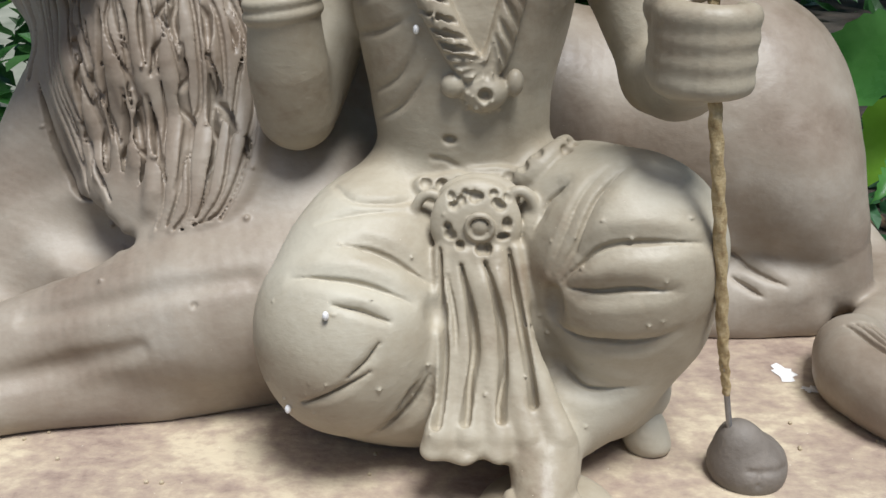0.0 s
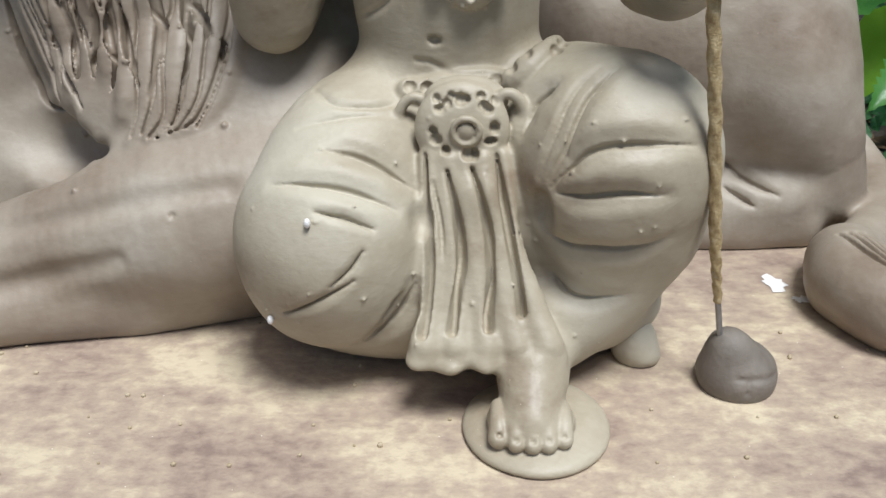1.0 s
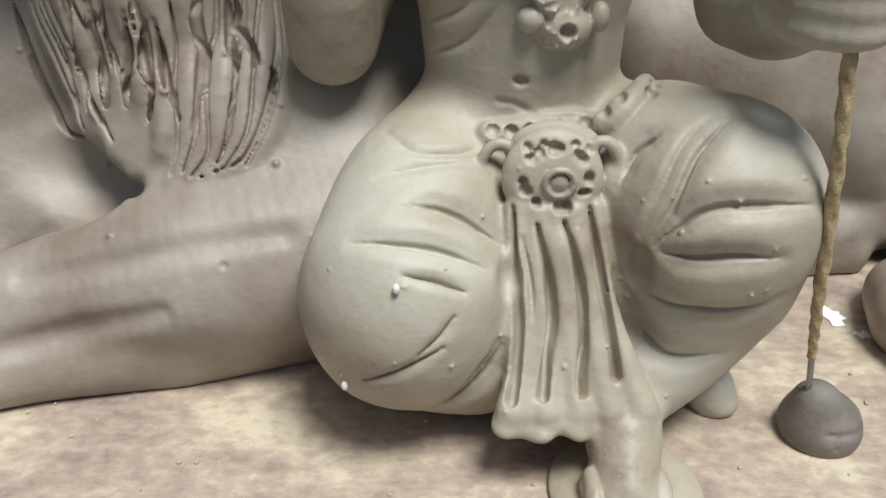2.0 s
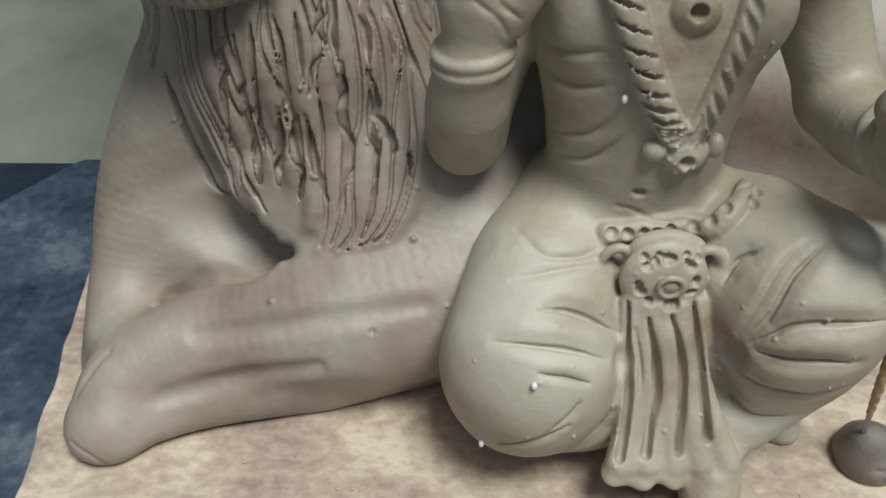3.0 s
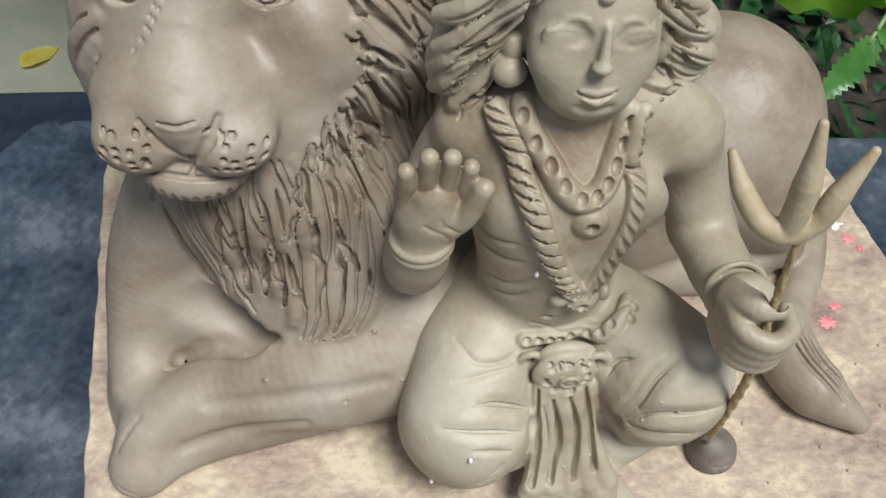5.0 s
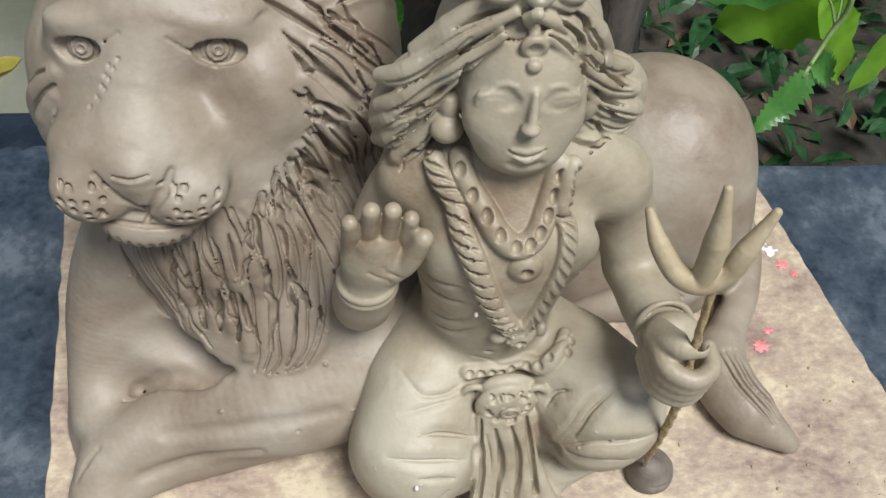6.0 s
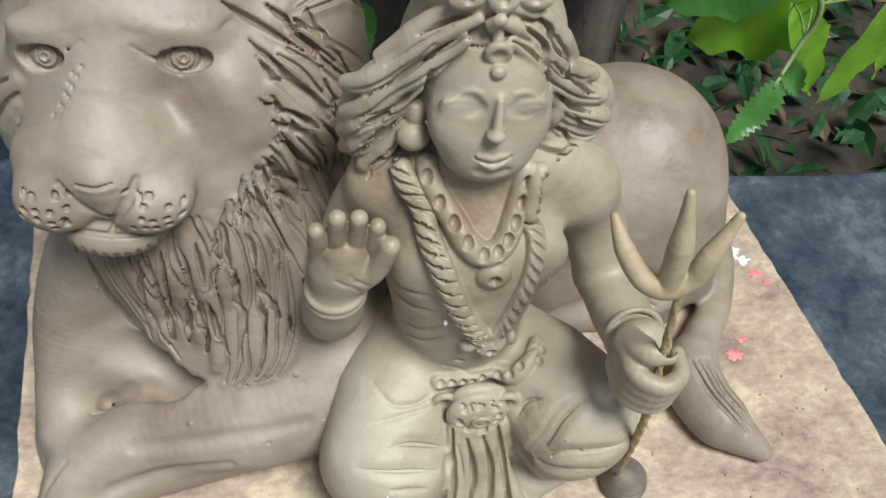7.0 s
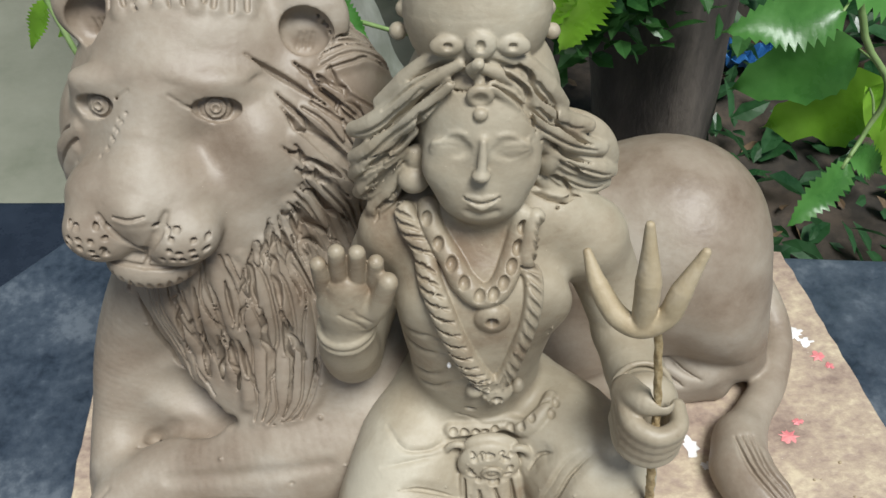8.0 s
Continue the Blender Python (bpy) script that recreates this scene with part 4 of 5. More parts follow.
    # creases of the belly, navel
    carve(c, [[(0.022, 0.335, 0.112), (0.033, 0.3208, 0.1202), (0.0449, 0.3151, 0.1346)], [(0.023, 0.335, 0.122), (0.0313, 0.3218, 0.1290), (0.0375, 0.3173, 0.1380)],
              [(0.020, 0.350, 0.140), (0.028, 0.328, 0.144), (0.038, 0.320, 0.150)], [(0.020, 0.345, 0.152), (0.0270, 0.3300, 0.1560), (0.036, 0.322, 0.160)]], 0.0007, 0.0008, 1, soft=0.0016)
    carve(c, [[(0.012, 0.318, 0.092), (0.0196, 0.3050, 0.0940), (0.0339, 0.3060, 0.0925), (0.0407, 0.3120, 0.0960)]], 0.0007, 0.0006, 1, soft=0.0016)
    c.roll([(0.044, 0.314, 0.104), (0.068, 0.314, 0.102), (0.088, 0.322, 0.108)], [0.0004, 0.0008, 0.0004], 0.0015, -1, snap=1)
    c.lump(c.facing([(0.0510, 0.317, 0.110)], back=0.03)[0], (0.0024, 0.0024, 0.0016), k=0.001, sign=-1)
    # neck and head, tilted back
    c.shift(0.0040, 0.0030, 0.0010)
    c.roll([(0.057, 0.360, 0.190), (0.053, 0.363, 0.215)], [0.0150, 0.0140], 0.006)
    c.lump((0.0500, 0.3715, 0.2405), (0.0262, 0.0275, 0.0350), (-21, 0, 0), 0.004)
    c.lump((0.0497, 0.3522, 0.2215), (0.0195, 0.0145, 0.0165), (-16, 0, 0), 0.008)
    face(c)
    c.shift(-0.0040, -0.0030, -0.0010)
    # garlands: a pitted band, a twisted rope, the pendant
    band = [(0.0296, 0.3559, 0.2097), (0.0339, 0.3467, 0.2011), (0.0408, 0.3393, 0.1933), (0.0460, 0.3309, 0.1890), (0.0530, 0.3264, 0.1847), (0.0595, 0.3276, 0.1851), (0.0640, 0.3308, 0.1900), (0.0675, 0.3378, 0.1950), (0.0695, 0.3459, 0.2010), (0.0700, 0.3520, 0.2090)]
    c.roll(band, [0.0044, 0.0052, 0.0054, 0.0052, 0.0044], 0.0008, snap=1, lift=0.0010)
    for p in c.onto(smooth_line(band, 8), 0.0)[4:-3:7]:
        c.lump(c.facing([p + np.array((0, 0.001, 0))], back=0.03)[0], (0.0024, 0.0040, 0.0032), (0, 20, 0), k=0.0004, sign=-1)
    rope = [(0.0190, 0.3561, 0.2085), (0.0238, 0.3470, 0.1994), (0.0301, 0.3342, 0.1895), (0.0354, 0.3230, 0.1800), (0.0423, 0.3180, 0.1630), (0.0500, 0.3165, 0.1470), (0.0560, 0.3165, 0.1370), (0.0612, 0.3165, 0.1335), (0.0665, 0.3170, 0.1380), (0.0712, 0.3185, 0.1530), (0.0750, 0.3215, 0.1690), (0.0765, 0.3290, 0.1819), (0.0765, 0.3365, 0.1921), (0.0755, 0.3440, 0.2017), (0.0745, 0.3500, 0.2090)]
    line = c.onto(smooth_line(rope, 8), 0.0012)
    normals = c.slope(line)
    c.roll(line[::2], [0.0046, 0.0052, 0.0052, 0.0046, 0.0042, 0.0042, 0.0040], 0.0008, steps=2)
    for i in range(2, len(line) - 2, 3):
        along, n = line[i + 1] - line[i - 1], normals[i]
        along = along / np.linalg.norm(along)
        side = np.cross(n, along)
        side = side / np.linalg.norm(side)
        top = line[i] + n * 0.0036
        c.roll([top - side * 0.0042 - along * 0.0042 - n * 0.001, top + n * 0.0002, top + side * 0.0042 + along * 0.0042 - n * 0.001], [0.0009, 0.0014, 0.0008], 0.0004, -1, 2)
    p = c.facing([(0.0586, 0.3211, 0.1740)], back=0.03)[0]
    c.lump(p + np.array((0, 0.001, 0)), (0.0080, 0.0050, 0.0084), k=0.0006)
    c.lump(p + np.array((0, -0.0034, 0.002)), (0.0028, 0.0040, 0.0028), k=0.0004, sign=-1)
    # the tassel under the garland, with a bead at each side
    c.lump((0.0625, 0.3180, 0.1262), (0.0080, 0.0065, 0.0066), k=0.0012)
    c.lump((0.0627, 0.3112, 0.1262), (0.0026, 0.0040, 0.0024), k=0.0004, sign=-1)
    c.crumbs(14, (0.056, 0.31, 0.120), (0.069, 0.315, 0.130), (0, 1, -0.1), 17, (0.0005, 0.0009))
    c.lump((0.0524, 0.3160, 0.1287), (0.0042, 0.0036, 0.0040), k=0.0004)
    c.lump((0.0722, 0.3180, 0.1290), (0.0030, 0.0036, 0.0046), k=0.0004)
    # hair: base mass, then locks
    c.shift(0.0040, 0.0030, 0.0010)
    c.lump((0.050, 0.384, 0.238), (0.0330, 0.0240, 0.0380), (-16, 0, 0), 0.004)
    c.lump((0.0500, 0.3785, 0.2500), (0.0300, 0.0255, 0.0320), (-21, 0, 0), 0.0015)
    c.shift(-0.0040, -0.0030, -0.0010)
    c.lump((0.014, 0.383, 0.214), (0.0150, 0.0090, 0.0280), (0, 18, 0), 0.006)
    c.lump((0.093, 0.385, 0.212), (0.0210, 0.0090, 0.0260), (0, -32, 0), 0.006)
    for lock in LOCKS_RIGHT + LOCKS_LEFT:
        c.roll(lock, [0.0022, 0.0042, 0.0052, 0.0034], 0.0014)
    carve(c, HAIR_RIGHT, 0.0016, 0.0016, 3, soft=0.0008)
    carve(c, HAIR_LEFT, 0.0016, 0.0016, 3, soft=0.0008)
    carve(c, HAIR_TOP, 0.0014, 0.0014, 3, soft=0.0008)
    for lock in LOCKS_RIGHT + LOCKS_LEFT:
        out = np.array(lock) + (0.0, -0.008, 0.003)
        carve(c, [out[1:]], 0.0008, 0.0007, 2, soft=0.0008)
    c.shift(0.0040, 0.0030, 0.0010)
    # ears and studs
    for x in (0.0225, 0.0775):
        c.lump((x, 0.364, 0.224), (0.0042, 0.0050, 0.0075), k=0.002)
    c.lump((0.0218, 0.3595, 0.2175), (0.0068, 0.0062, 0.0062), k=0.0006)
    # the crown, ornaments, beads along its rim, and the forehead jewel
    c.roll([(0.0470, 0.389, 0.281), (0.0465, 0.394, 0.293), (0.0460, 0.398, 0.310)], [0.0288, 0.0272, 0.0195], 0.001)
    for s in (-1, 0, 1):
        p = c.facing([(0.0470 + 0.0118 * s, 0.360, 0.2850 - 0.0012 * abs(s))], (0, 1, -0.3), 0.04)[0]
        c.lump(p, (0.0058 + 0.001 * abs(s), 0.0030, 0.0056 - 0.0014 * abs(s)), (-20, 12 * s, 0), 0.0006)
        c.lump(p + np.array((0, -0.0026, 0.001)), (0.0018, 0.002, 0.0022 - 0.001 * abs(s)), k=0.0006, sign=-1)
    for s in (-1, 1):
        for i in range(4):
            q = np.array((0.0465 + s * (0.0300 - 0.0022 * i - 0.0004 * i * i), 0.386 + 0.003 * i, 0.272 + 0.0085 * i))
            c.lump(q, (0.0034, 0.0034, 0.0034), k=0.0004)
    c.roll([(0.0468, 0.363, 0.281), (0.0470, 0.3600, 0.274), (0.0472, 0.3585, 0.268)], [0.0020, 0.0022, 0.0020], 0.0006, snap=1, lift=0.0018)
    p = c.facing([(0.0473, 0.3583, 0.2640)], back=0.03)[0]
    c.lump(p, (0.0040, 0.0022, 0.0040), k=0.0006)
    c.roll([p + np.array((0.0036 * math.cos(q), -0.0016, 0.0034 * math.sin(q))) for q in np.linspace(0, 2 * math.pi, 13)], [0.0017], 0.0005, 1, 2)
    p = c.facing([(0.0476, 0.3535, 0.2578)], back=0.03)[0]
    c.lump(p, (0.0030, 0.0026, 0.0028), k=0.0005)
    c.shift(-0.0040, -0.0030, -0.0010)
    c.crumbs(60, (-0.01, 0.26, 0.01), (0.14, 0.30, 0.12), (0, 0.9, -0.4), 6, (0.0003, 0.0007))
    c.crumbs(24, (0.03, 0.31, 0.12), (0.09, 0.33, 0.20), (0, 0.9, -0.4), 7, (0.0004, 0.0008))
    return c


def face(c):
    """Brows, lids, nose and mouth of the seated figure."""
    c.roll([(0.0488, 0.3445, 0.2515), (0.0486, 0.3415, 0.2446), (0.0482, 0.3390, 0.2392)], [0.0010, 0.0016, 0.0021], 0.004)
    c.lump((0.0482, 0.3396, 0.2386), (0.0037, 0.0032, 0.0021), (-20, 0, 0), 0.0018)
    for x, s in ((0.0356, -1), (0.0612, 1)):
        c.lump(c.facing([(x, 0.345, 0.2466)], (0, 1, -0.2), 0.03)[0] + np.array((0, -0.0030, 0.0010)), (0.0085, 0.0034, 0.0050), (0, 0, 0), 0.002, -1)
        p = c.facing([(x, 0.345, 0.2458)], (0, 1, -0.2), 0.03)[0]
        c.lump(p + np.array((0, 0.0004, 0)), (0.0068, 0.0017, 0.0034), (0, 3 * s, 8 * s), 0.0020)
        c.roll([p + np.array((-0.0036 * s, -0.002, 0.0012)), p + np.array((0, -0.003, 0.0022)), p + np.array((0.0078 * s, 0.001, 0.0004))], [0.0003, 0.0005, 0.0004], 0.0006, -1, snap=1, lift=0.0005)
        c.roll([p + np.array((-0.0036 * s, -0.002, -0.0022)), p + np.array((0, -0.003, -0.0028)), p + np.array((0.0070 * s, 0.001, -0.0008))], [0.0003, 0.0004, 0.0003], 0.0010, -1, snap=1, lift=0.0004)
        c.roll([p + np.array((-0.0060 * s, -0.002, 0.0078)), p + np.array((0.002 * s, -0.003, 0.0096)), p + np.array((0.0104 * s, 0.002, 0.0056))], [0.0005, 0.0007, 0.0003], 0.0016, 1, snap=1, lift=-0.0002)
    # lips, with the corners drawn up a little
    c.roll([(0.0438, 0.3415, 0.2270), (0.0462, 0.3385, 0.2276), (0.0487, 0.3380, 0.2271), (0.0512, 0.3385, 0.2277), (0.0540, 0.3415, 0.2272)], [0.0005, 0.0009, 0.0009, 0.0009, 0.0005], 0.0016, snap=1, lift=0.0001)
    c.roll([(0.0452, 0.3410, 0.2242), (0.0488, 0.3380, 0.2231), (0.0526, 0.3410, 0.2243)], [0.0006, 0.0012, 0.0006], 0.0018, snap=1, lift=0.0001)
    c.roll([(0.0424, 0.3400, 0.2264), (0.0454, 0.3375, 0.2257), (0.0487, 0.3370, 0.2255), (0.0522, 0.3375, 0.2258), (0.0554, 0.3400, 0.2267)], [0.0008, 0.0006, 0.0006, 0.0006, 0.0008], 0.0004, -1, snap=1, lift=-0.0002)
    for x in (0.0345, 0.0630):
        c.lump((x, 0.3520, 0.2330), (0.0090, 0.0075, 0.0105), (-16, 0, 0), 0.006)
    c.roll([(0.0440, 0.34, 0.2198), (0.0490, 0.337, 0.2188), (0.0545, 0.34, 0.2200)], [0.0003, 0.0006, 0.0003], 0.003, -1, snap=1)



# ---- the board, the stone under it, the ground ----
ground = part("ground", slab_mesh([(-60, -60), (60, -60), (60, 60), (-60, 60)], -0.85, -0.75), CONCRETE)
tagged(ground, "mossy grey concrete ground round the stone bench", "ground", kind="structure")
soil = part("soil_bed", slab_mesh([(0.12, 0.53), (3.0, 0.53), (3.0, 3.2), (0.02, 3.2)], -0.76, -0.22, 0.02, 0.02, 8), SOIL)
tagged(soil, "dark soil bed with leaf litter behind the bench", "soil", kind="structure")
bench = part("stone_bench", slab_mesh([(-0.150, -0.35), (0.95, -0.35), (0.95, 0.508), (-0.150, 0.514)], -0.76, -0.0125, 0.006, 0.002, 14), SLATE)
tagged(bench, "dark blue-grey slate bench top under the board", "bench", kind="structure")
step = part("stone_step", slab_mesh([(-1.5, -0.20), (-0.96, -0.20), (-0.285, 0.600), (-0.20, 0.66), (-0.16, 0.745), (-1.5, 0.765)], -0.76, -0.20, 0.006, 0.003, 8, 2), SLATE_WET)
tagged(step, "lower wet black slate slab beside the bench", "slab", kind="structure")

slab = part("stone_slab", slab_mesh([(-0.95, -0.35), (-0.154, -0.35), (-0.154, 0.632), (-0.270, 0.630), (-0.95, -0.16)], -0.76, -0.11, 0.006, 0.003, 14, 5), SLATE)
tagged(slab, "blue-grey slate slab lying lower beside the bench", "slab", kind="structure")

board = new("board")
tagged(board, "pale plywood board washed with clay slip, lying on slate", "board")
outline = [(-0.166, 0.150), (0.352, 0.150), (0.277, 0.507), (-0.1795, 0.507)]
part("panel", slab_mesh(outline, -0.0120, 0.0, 0.0012, 0.0010, 40, 3), BOARD, board)

# ---- the clay group ----
lion_statue = part("lion_statue", model_lion().skin("lion", 0.0005), CLAY_LION)
tagged(lion_statue, "reclining clay lion statue with deeply combed mane, on board", "statue")
figure_statue = part("figure_statue", model_figure().skin("figure", 0.0005), CLAY)
tagged(figure_statue, "seated crowned clay figure statue leaning against the lion", "statue")

# ---- the trident ----
trident = new("trident")
trident.location = (0.152, 0.288, 0.0)
tagged(trident, "small trident of dried clay on a jute cord staff", "trident")


def under(ob, thing):
    ob.matrix_parent_inverse = Matrix.Translation(thing.location).inverted()
    return ob


foot = Clay((0.125, 0.262, -0.001), (0.180, 0.316, 0.040), 0.0008)
foot.lump((0.1535, 0.289, 0.004), (0.0140, 0.0135, 0.0120), (0, 10, 20), 0.004)
foot.lump((0.1495, 0.287, 0.014), (0.0080, 0.0078, 0.0085), (0, -15, 0), 0.005)
foot.roll([(0.150, 0.273, 0.010), (0.160, 0.272, 0.011), (0.168, 0.280, 0.009)], [0.0006, 0.0010, 0.0005], 0.0012, -1, snap=1)
foot.roll([(0.154, 0.274, 0.004), (0.155, 0.272, 0.010)], [0.0010, 0.0005], 0.0012, -1, snap=1)
under(part("base_lump", foot.skin("base_lump", 0.0008), CLAY_DARK, trident, "grey clay lump on the board"), trident)
STAFF = [(0.1465, 0.2870, 0.014), (0.1380, 0.2820, 0.058), (0.1310, 0.2785, 0.105), (0.1260, 0.2790, 0.140), (0.1245, 0.2860, 0.165), (0.1150, 0.2890, 0.222)]
under(part("wire", tube_mesh([STAFF[0], (0.1425, 0.2848, 0.034), (0.1395, 0.2825, 0.048)], [0.0010], 8), WIRE, trident, "bare grey wire end"), trident)
under(part("staff", tube_mesh([(0.1425, 0.2848, 0.034), *STAFF[1:]], [0.0013, 0.0019, 0.0019, 0.0017, 0.0015], 12, 40, 0.55, 3, 0.16), CORD, trident, "twisted jute cord staff"), trident)
fork = Clay((0.074, 0.262, 0.205), (0.145, 0.325, 0.280), 0.0006)
fork.shift(0.0046, 0.0020, 0.0003)
fork.roll([(0.0895, 0.3070, 0.2365), (0.0935, 0.2985, 0.2280), (0.1005, 0.2900, 0.2205), (0.1095, 0.2865, 0.2180), (0.1175, 0.2870, 0.2245), (0.1205, 0.2890, 0.2365), (0.1265, 0.2935, 0.2520)],
          [0.0018, 0.0038, 0.0042, 0.0042, 0.0042, 0.0040, 0.0018], 0.002)
fork.roll([(0.1095, 0.2875, 0.2205), (0.1085, 0.2905, 0.2400), (0.1060, 0.2965, 0.2625)], [0.0044, 0.0046, 0.0018], 0.0010)
under(part("fork", fork.skin("fork", 0.0004), CLAY_DRY, trident, "three-pronged head of pale dried clay"), trident)



# paint spilt on the board, and glints of a wet patch painted the same way
def splash(name, x, y, r, stretch, material, label, seed):
    rng = random.Random(seed)
    bm = bmesh.new()
    ring = []
    for k in range(22):
        q = 2 * math.pi * k / 22
        d = r * rng.uniform(0.5, 1.15)
        ring.append(bm.verts.new((x + d * math.cos(q), y + d * stretch * math.sin(q), 0.0003)))
    mid = bm.verts.new((x, y, 0.0010))
    for k in range(22):
        bm.faces.new((mid, ring[k], ring[(k + 1) % 22]))
    return tagged(part(name, bm, material), label, "paint stain", "paint stains")


# the last two are no paint: white colour imitating glints on wet board
for n, (x, y, r, stretch) in enumerate(((0.262, 0.447, 0.0045, 1.4), (0.268, 0.437, 0.0065, 0.9), (0.274, 0.430, 0.005, 0.8), (0.259, 0.460, 0.003, 1.0), (0.186, 0.356, 0.006, 1.2), (0.193, 0.343, 0.004, 0.8))):
    splash("white_paint_and_glint", x, y, r, stretch, WHITE, "white mark on the clay-washed board: dried paint splashes and painted glints", n)
for n, (x, y, r, stretch) in enumerate(((0.2785, 0.419, 0.0046, 0.9), (0.2840, 0.412, 0.0034, 0.8), (0.246, 0.362, 0.006, 0.8), (0.253, 0.372, 0.004, 0.7))):
    splash("pink_paint_stain", x, y, r, stretch, PINK, "pink paint smear on the clay-washed board", 20 + n)


# crumbs of dry clay on board and forms
rng = random.Random(8)
bm = bmesh.new()
for _ in range(110):
    x, y, r = rng.uniform(-0.15, 0.30), rng.uniform(0.20, 0.345), rng.uniform(0.0004, 0.0011)
    bmesh.ops.create_icosphere(bm, subdivisions=1, radius=r, matrix=Matrix.Translation((x, y, r * 0.5)))
tagged(part("clay_crumbs", bm, CLAY_DRY), "pale crumbs of dry clay scattered on the board", "crumbs", kind="stuff")
for x, y, z in ((0.0150, 0.2690, 0.0690), (0.0, 0.2730, 0.0330), (0.0406, 0.3181, 0.1461), (0.0706, 0.3500, 0.1942)):
    bm = bmesh.new()
    bmesh.ops.create_icosphere(bm, subdivisions=2, radius=0.0013, matrix=Matrix.LocRotScale((x, y, z), None, (0.8, 1, 1.2)))
    tagged(part("white_speck", bm, WHITE), "small white speck stuck on the clay figure", "speck", "white specks")
chip = Clay((0.108, 0.285, -0.001), (0.135, 0.318, 0.022), 0.0008)
chip.lump((0.1205, 0.303, 0.006), (0.0075, 0.0085, 0.0090), (20, 15, 30), 0.003)
chip.lump((0.124, 0.300, 0.003), (0.0060, 0.0060, 0.0050), k=0.003)
tagged(part("clay_scrap", chip.skin("clay_scrap", 0.0016), CLAY), "rough scrap of clay beside the folded leg", "clay scrap")


# ---- plants behind ----
def leaf_mesh(name, length, width, teeth, lobes, bend, seed):
    """One leaf from its stalk at the origin along +x: toothed, lobed, folded at the midrib and bent down."""
    rng = random.Random(seed)
    n = 26
    verts, faces = [], []
    for i in range(n + 1):
        s = i / n
        body = math.sin(math.pi * min(1, s * 1.02) ** 0.75) ** 0.8 * (1 - 0.25 * s)
        lobe = 1 - lobes * (0.5 + 0.5 * math.cos(2 * math.pi * s * 3.0 + 0.6)) * (0.2 + s)
        tooth = 1 - teeth * (i % 2) * 0.3
        w = max(0.0006, width * 0.5 * body * max(0.2, lobe) * tooth * rng.uniform(0.92, 1.06))
        z = -bend * length * s * s
        for side, k in ((-1, 1.0), (-1, 0.5), (0, 0), (1, 0.5), (1, 1.0)):
            ripple = 0.05 * width * math.sin(9 * s + side) * k
            verts.append((length * s - 0.02 * length * k, side * k * w, z + 0.28 * w * k * k + ripple))
    for i in range(n):
        for k in range(4):
            a = i * 5 + k
            faces.append((a, a + 5, a + 6, a + 1))
    me = bpy.data.meshes.new(name)
    me.from_pydata(verts, [], faces)
    me.update()
    me.polygons.foreach_set("use_smooth", np.ones(len(me.polygons), dtype=bool))
    return me


def aim(base, tip, face=(0.2, -0.7, 0.7)):
    """The pose of a leaf from its base to its tip, its upper side towards face."""
    x = (Vector(tip) - Vector(base)).normalized()
    y = Vector(face).cross(x).normalized()
    z = x.cross(y)
    return Matrix.Translation(base) @ Matrix((x, y, z)).transposed().to_4x4()


def branch(label, stem, radii, leaves):
    """A twig with its leaves. leaves: base, tip, width, teeth, lobes, material."""
    ob = new("branch")
    tagged(ob, label, "branch", "branches behind the bench")
    part("stem", tube_mesh(stem, radii, 8), STEM, ob)
    for i, (base, tip, width, teeth, lobes, material) in enumerate(leaves):
        length = (Vector(tip) - Vector(base)).length
        leaf = part("leaf", leaf_mesh("leaf", length, width, teeth, lobes, 0.12, 10 + i), material, ob)
        leaf.matrix_world = aim(base, tip)
        near = min((Vector(p) for p in smooth_line(stem, 8)), key=lambda p: (p - Vector(base)).length)
        if (near - Vector(base)).length > 0.002:
            part("stalk", tube_mesh([near, (near + Vector(base)) / 2 + Vector((0, 0, 0.003)), Vector(base)], [0.0010, 0.0008], 6), STEM, ob)
    return ob


branch("hanging green branch with lobed wet leaves behind the lion", [(0.30, 0.62, 0.42), (0.296, 0.575, 0.175), (0.330, 0.560, 0.105), (0.328, 0.556, 0.070), (0.312, 0.538, 0.050)], [0.0032, 0.0024, 0.0020, 0.0014], [
    ((0.316, 0.540, 0.052), (0.277, 0.508, 0.020), 0.032, 1, 0.1, LEAF_MID),
    ((0.318, 0.543, 0.056), (0.360, 0.560, 0.030), 0.034, 1, 0.2, LEAF_MID),
    ((0.372, 0.548, 0.120), (0.350, 0.525, 0.030), 0.036, 0, 0.35, LEAF_LIGHT),
    ((0.380, 0.560, 0.130), (0.405, 0.545, 0.040), 0.040, 0, 0.35, LEAF_LIGHT),
    ((0.372, 0.620, 0.050), (0.300, 0.660, -0.030), 0.075, 0, 0.45, LEAF_LIGHT),
    ((0.330, 0.610, 0.095), (0.256, 0.640, 0.030), 0.062, 0, 0.25, LEAF_MID),
    ((0.350, 0.610, 0.060), (0.415, 0.600, -0.035), 0.060, 0, 0.40, LEAF_LIGHT),
    ((0.262, 0.522, 0.188), (0.197, 0.518, 0.178), 0.042, 1, 0.0, LEAF_MID),
    ((0.262, 0.545, 0.200), (0.330, 0.530, 0.180), 0.050, 1, 0.0, LEAF_MID)])
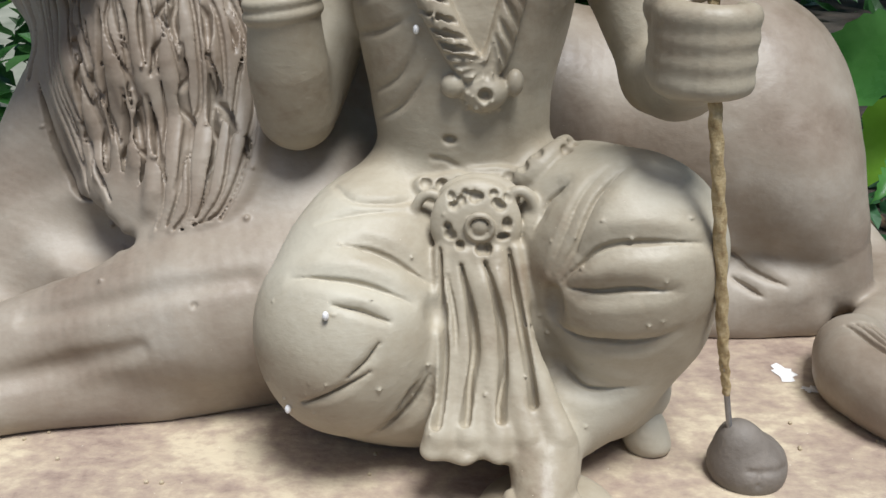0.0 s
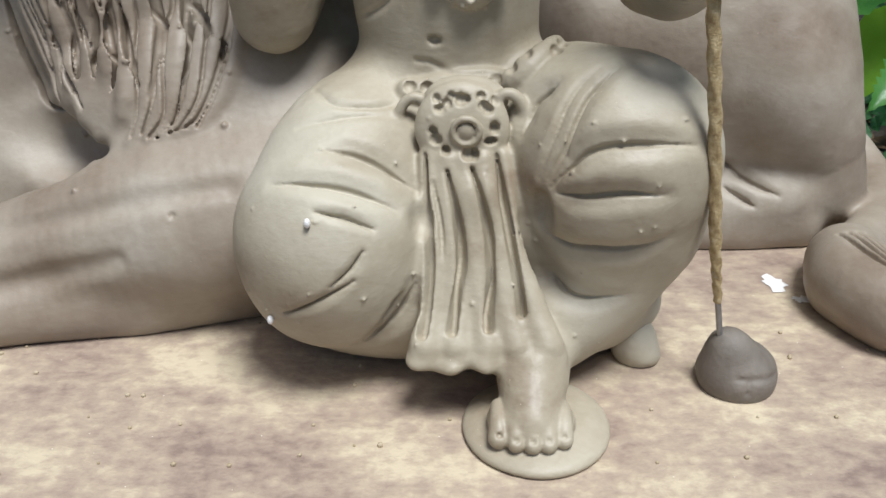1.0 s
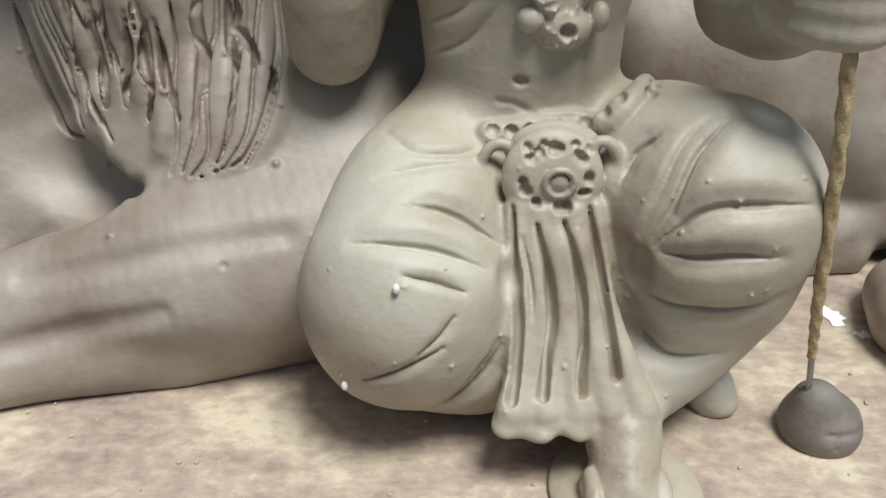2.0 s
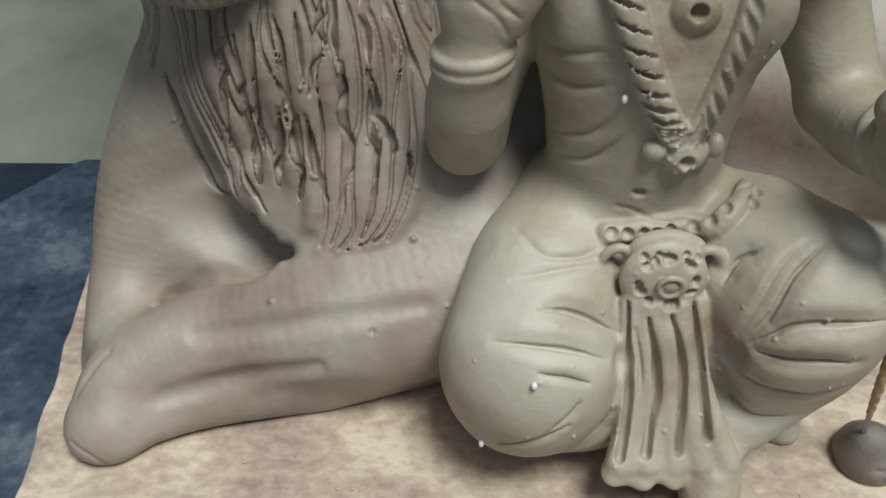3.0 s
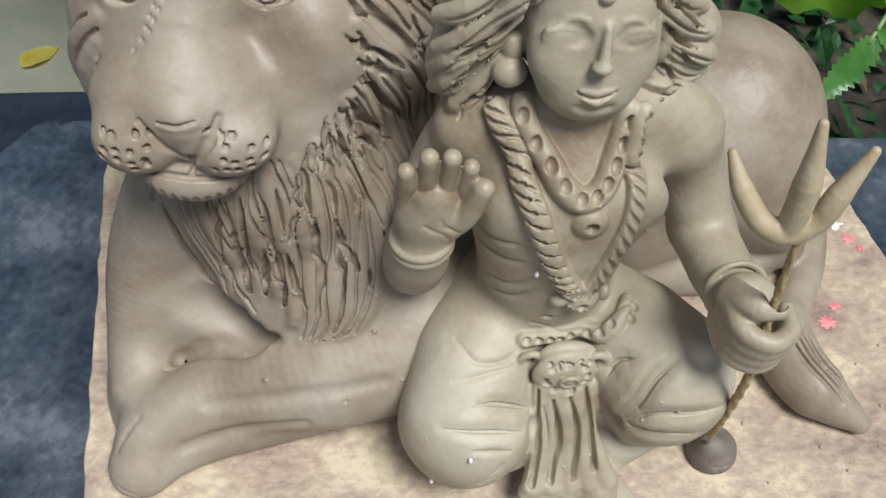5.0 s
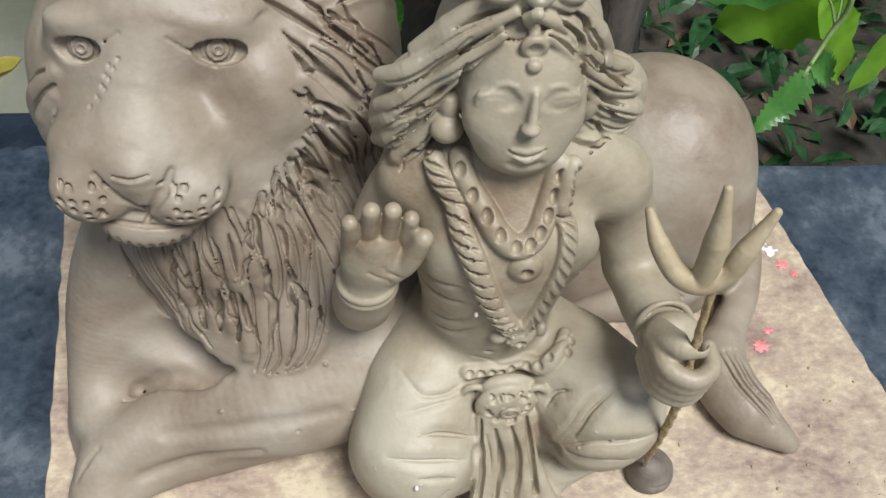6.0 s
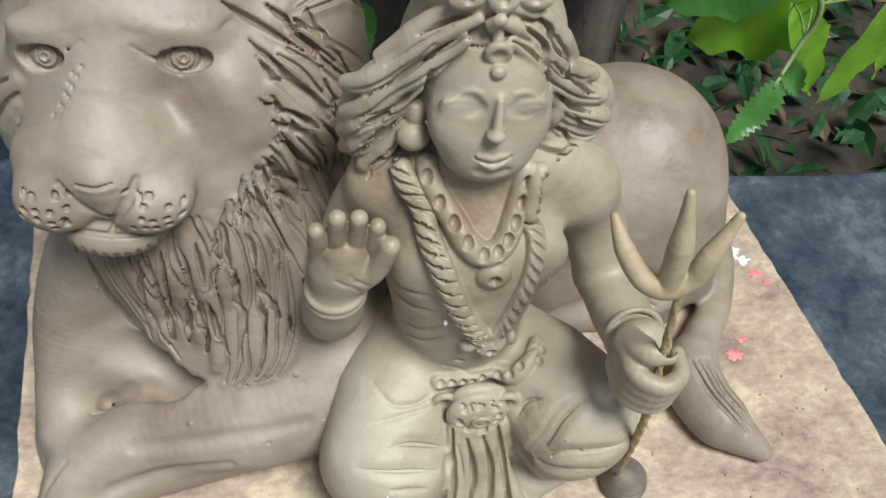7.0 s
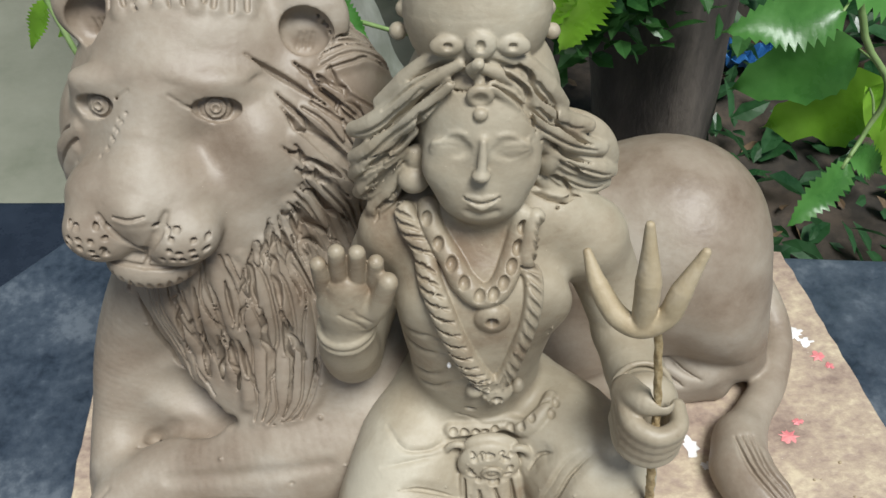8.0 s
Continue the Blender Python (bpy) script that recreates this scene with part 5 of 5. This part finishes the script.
branch("fresh green twig with pale toothed leaves behind the crown", [(0.13, 0.60, 0.34), (0.115, 0.54, 0.245), (0.105, 0.51, 0.215)], [0.0022, 0.0014], [
    ((0.120, 0.505, 0.220), (0.103, 0.496, 0.176), 0.034, 1, 0.15, LEAF_LIGHT),
    ((0.100, 0.505, 0.222), (0.088, 0.500, 0.186), 0.030, 0, 0.0, LEAF_LIGHT),
    ((0.128, 0.520, 0.230), (0.165, 0.560, 0.200), 0.050, 1, 0.1, LEAF_MID),
    ((0.110, 0.560, 0.250), (0.160, 0.610, 0.170), 0.070, 1, 0.1, LEAF_MID)])
branch("thin twig with small green leaves behind the lion", [(-0.26, 0.66, 0.30), (-0.205, 0.585, 0.150), (-0.17, 0.57, 0.105), (-0.05, 0.57, 0.150), (0.02, 0.58, 0.130)], [0.0022, 0.0018, 0.0014], [
    ((-0.207, 0.585, 0.152), (-0.226, 0.578, 0.118), 0.016, 1, 0.0, LEAF_LIGHT),
    ((-0.195, 0.583, 0.135), (-0.205, 0.580, 0.128), 0.008, 0, 0.0, LEAF_LIGHT),
    ((-0.030, 0.565, 0.170), (-0.004, 0.550, 0.150), 0.020, 1, 0.0, LEAF_MID),
    ((-0.020, 0.570, 0.165), (-0.030, 0.560, 0.190), 0.026, 1, 0.0, LEAF_MID),
    ((0.030, 0.600, 0.075), (0.034, 0.600, 0.000), 0.026, 0, 0.0, LEAF_MID)])

# a single blade sprouting behind the corner of the board
sprout = new("sprout")
sprout.location = (-0.170, 0.536, -0.111)
tagged(sprout, "small green sprout growing behind the board corner", "plant")
part("stem", tube_mesh([(0, 0, 0), (0.002, -0.004, 0.06), (0.0005, -0.010, 0.116)], [0.0014, 0.0010], 8), STEM, sprout)
blade = part("leaf", leaf_mesh("leaf", 0.034, 0.012, 0, 0.0, 0.1, 71), LEAF_LIGHT, sprout)
blade.matrix_local = aim((0.0005, -0.010, 0.114), (-0.003, -0.012, 0.146))

# the tree
tree = new("tree")
tree.location = (0.26, 0.82, -0.22)
tagged(tree, "grey-brown tree trunk rising from the soil bed", "tree")
under(part("trunk", tube_mesh([(0.265, 0.815, -0.30), (0.262, 0.815, -0.17), (0.248, 0.82, -0.05), (0.225, 0.83, 0.12), (0.20, 0.86, 0.60), (0.22, 0.9, 1.6)], [0.085, 0.060, 0.066, 0.085, 0.09, 0.08], 28, 10, 0.11, 5, 0.05), BARK, tree), tree)
crown = bmesh.new()
rng = random.Random(21)
for _ in range(1500):
    q, d = rng.uniform(0, 6.28), rng.uniform(0.1, 0.9)
    base = Vector((0.24 + d * math.cos(q), 0.95 + 0.8 * d * math.sin(q) + 0.35, rng.uniform(0.95, 1.9)))
    m = Matrix.LocRotScale(base, Euler((rng.uniform(-0.8, 0.8), rng.uniform(-0.8, 0.8), rng.uniform(0, 6.28))), None)
    v = [crown.verts.new(m @ Vector(p)) for p in ((0, 0, 0), (0.03, 0.022, -0.004), (0.075, 0, -0.02), (0.03, -0.022, -0.004))]
    crown.faces.new(v)
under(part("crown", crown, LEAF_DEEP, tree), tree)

# a slender pale trunk between the lion and the tree
sapling = new("sapling")
sapling.location = (0.05, 0.66, -0.22)
tagged(sapling, "slender pale grey trunk leaning behind the lion", "tree")
PALE_BARK = surface("pale_bark", [(0.15, 0.16, 0.12), (0.23, 0.24, 0.20), (0.32, 0.33, 0.29)], 30, (0.5, 0.7), 0.6, 120, (1, 1, 0.4))
under(part("trunk", tube_mesh([(0.060, 0.66, -0.24), (0.030, 0.655, -0.08), (0.010, 0.65, 0.015), (-0.014, 0.65, 0.08), (-0.05, 0.66, 0.30), (-0.06, 0.72, 1.3)], [0.021, 0.017, 0.0155, 0.0145, 0.014, 0.012], 18, 8, 0.1, 3, 0.05), PALE_BARK, sapling), sapling)


def greenery(name, label, count, where, size, material, seed):
    """Low plants as one mass of small bent leaves."""
    rng = random.Random(seed)
    verts, faces = [], []
    for _ in range(count):
        base = Vector(where(rng))
        s = size * rng.uniform(0.5, 1.3)
        m = Matrix.LocRotScale(base, Euler((rng.uniform(-0.9, 0.9), rng.uniform(-0.9, 0.5), rng.uniform(0, 6.28))), None)
        a = len(verts)
        verts += [m @ (Vector(p) * s) for p in ((0, 0, 0), (0.35, 0.24, 0.05), (0.75, 0.18, 0.0), (1, 0, -0.12), (0.75, -0.18, 0.0), (0.35, -0.24, 0.05), (0.5, 0, -0.03))]
        faces += [(a, a + 6, a + 1), (a + 1, a + 6, a + 2), (a + 2, a + 6, a + 3), (a + 3, a + 6, a + 4), (a + 4, a + 6, a + 5), (a + 5, a + 6, a)]
    me = bpy.data.meshes.new(name)
    me.from_pydata([tuple(v) for v in verts], [], faces)
    me.update()
    return tagged(part(name, me, material), label, "plants", kind="stuff")


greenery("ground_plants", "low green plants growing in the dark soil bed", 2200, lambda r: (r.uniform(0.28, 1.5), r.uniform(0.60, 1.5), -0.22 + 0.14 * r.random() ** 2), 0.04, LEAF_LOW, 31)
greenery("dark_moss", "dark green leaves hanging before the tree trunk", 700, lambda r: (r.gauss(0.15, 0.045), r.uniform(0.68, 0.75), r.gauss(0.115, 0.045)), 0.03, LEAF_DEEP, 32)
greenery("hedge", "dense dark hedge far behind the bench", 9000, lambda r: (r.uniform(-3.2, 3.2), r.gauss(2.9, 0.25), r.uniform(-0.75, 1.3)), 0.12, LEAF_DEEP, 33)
greenery("leaf_litter", "dry brown leaves lying on the soil", 500, lambda r: (r.uniform(0.15, 1.6), r.uniform(0.56, 1.6), -0.216), 0.03, DRY_LEAF, 34)


# yellow leaves fallen on the ground
for x, y, turn in ((-0.56, 1.31, 40), (-0.80, 1.18, 200), (-0.42, 1.62, 120)):
    leaf = part("fallen_leaf", leaf_mesh("fallen_leaf", 0.075, 0.045, 0, 0.0, 0.1, int(turn)), YELLOW_LEAF)
    leaf.matrix_world = pose(x, y, -0.744, 0, 0, turn)
    tagged(leaf, "yellow leaf fallen on the mossy concrete", "leaf", "fallen leaves")


# a scrap of blue sheet on the soil
def crumpled_sheet(x0, y0, size, seed):
    rng = np.random.RandomState(seed)
    n = 14
    q = np.linspace(0, 1, n)
    ph = rng.uniform(0, 6.28, 4)
    verts = [(x0 + size * a, y0 + 0.6 * size * b, 0.012 * math.sin(9 * a + ph[0]) * math.sin(7 * b + ph[1]) + 0.008 * math.sin(21 * a + 13 * b + ph[2]) - 0.198) for a in q for b in q]
    faces = [(i * n + j, (i + 1) * n + j, (i + 1) * n + j + 1, i * n + j + 1) for i in range(n - 1) for j in range(n - 1)]
    me = bpy.data.meshes.new("sheet")
    me.from_pydata(verts, [], faces)
    me.update()
    return me


for x, y, size, seed in ((0.385, 0.96, 0.07, 3), (0.36, 1.08, 0.06, 5)):
    sheet = part("plastic_sheet", crumpled_sheet(x, y, size, seed), BLUE)
    solid = sheet.modifiers.new("thickness", "SOLIDIFY")
    solid.thickness = 0.0008
    tagged(sheet, "crumpled scrap of blue plastic on the soil", "plastic sheet", "plastic scraps")
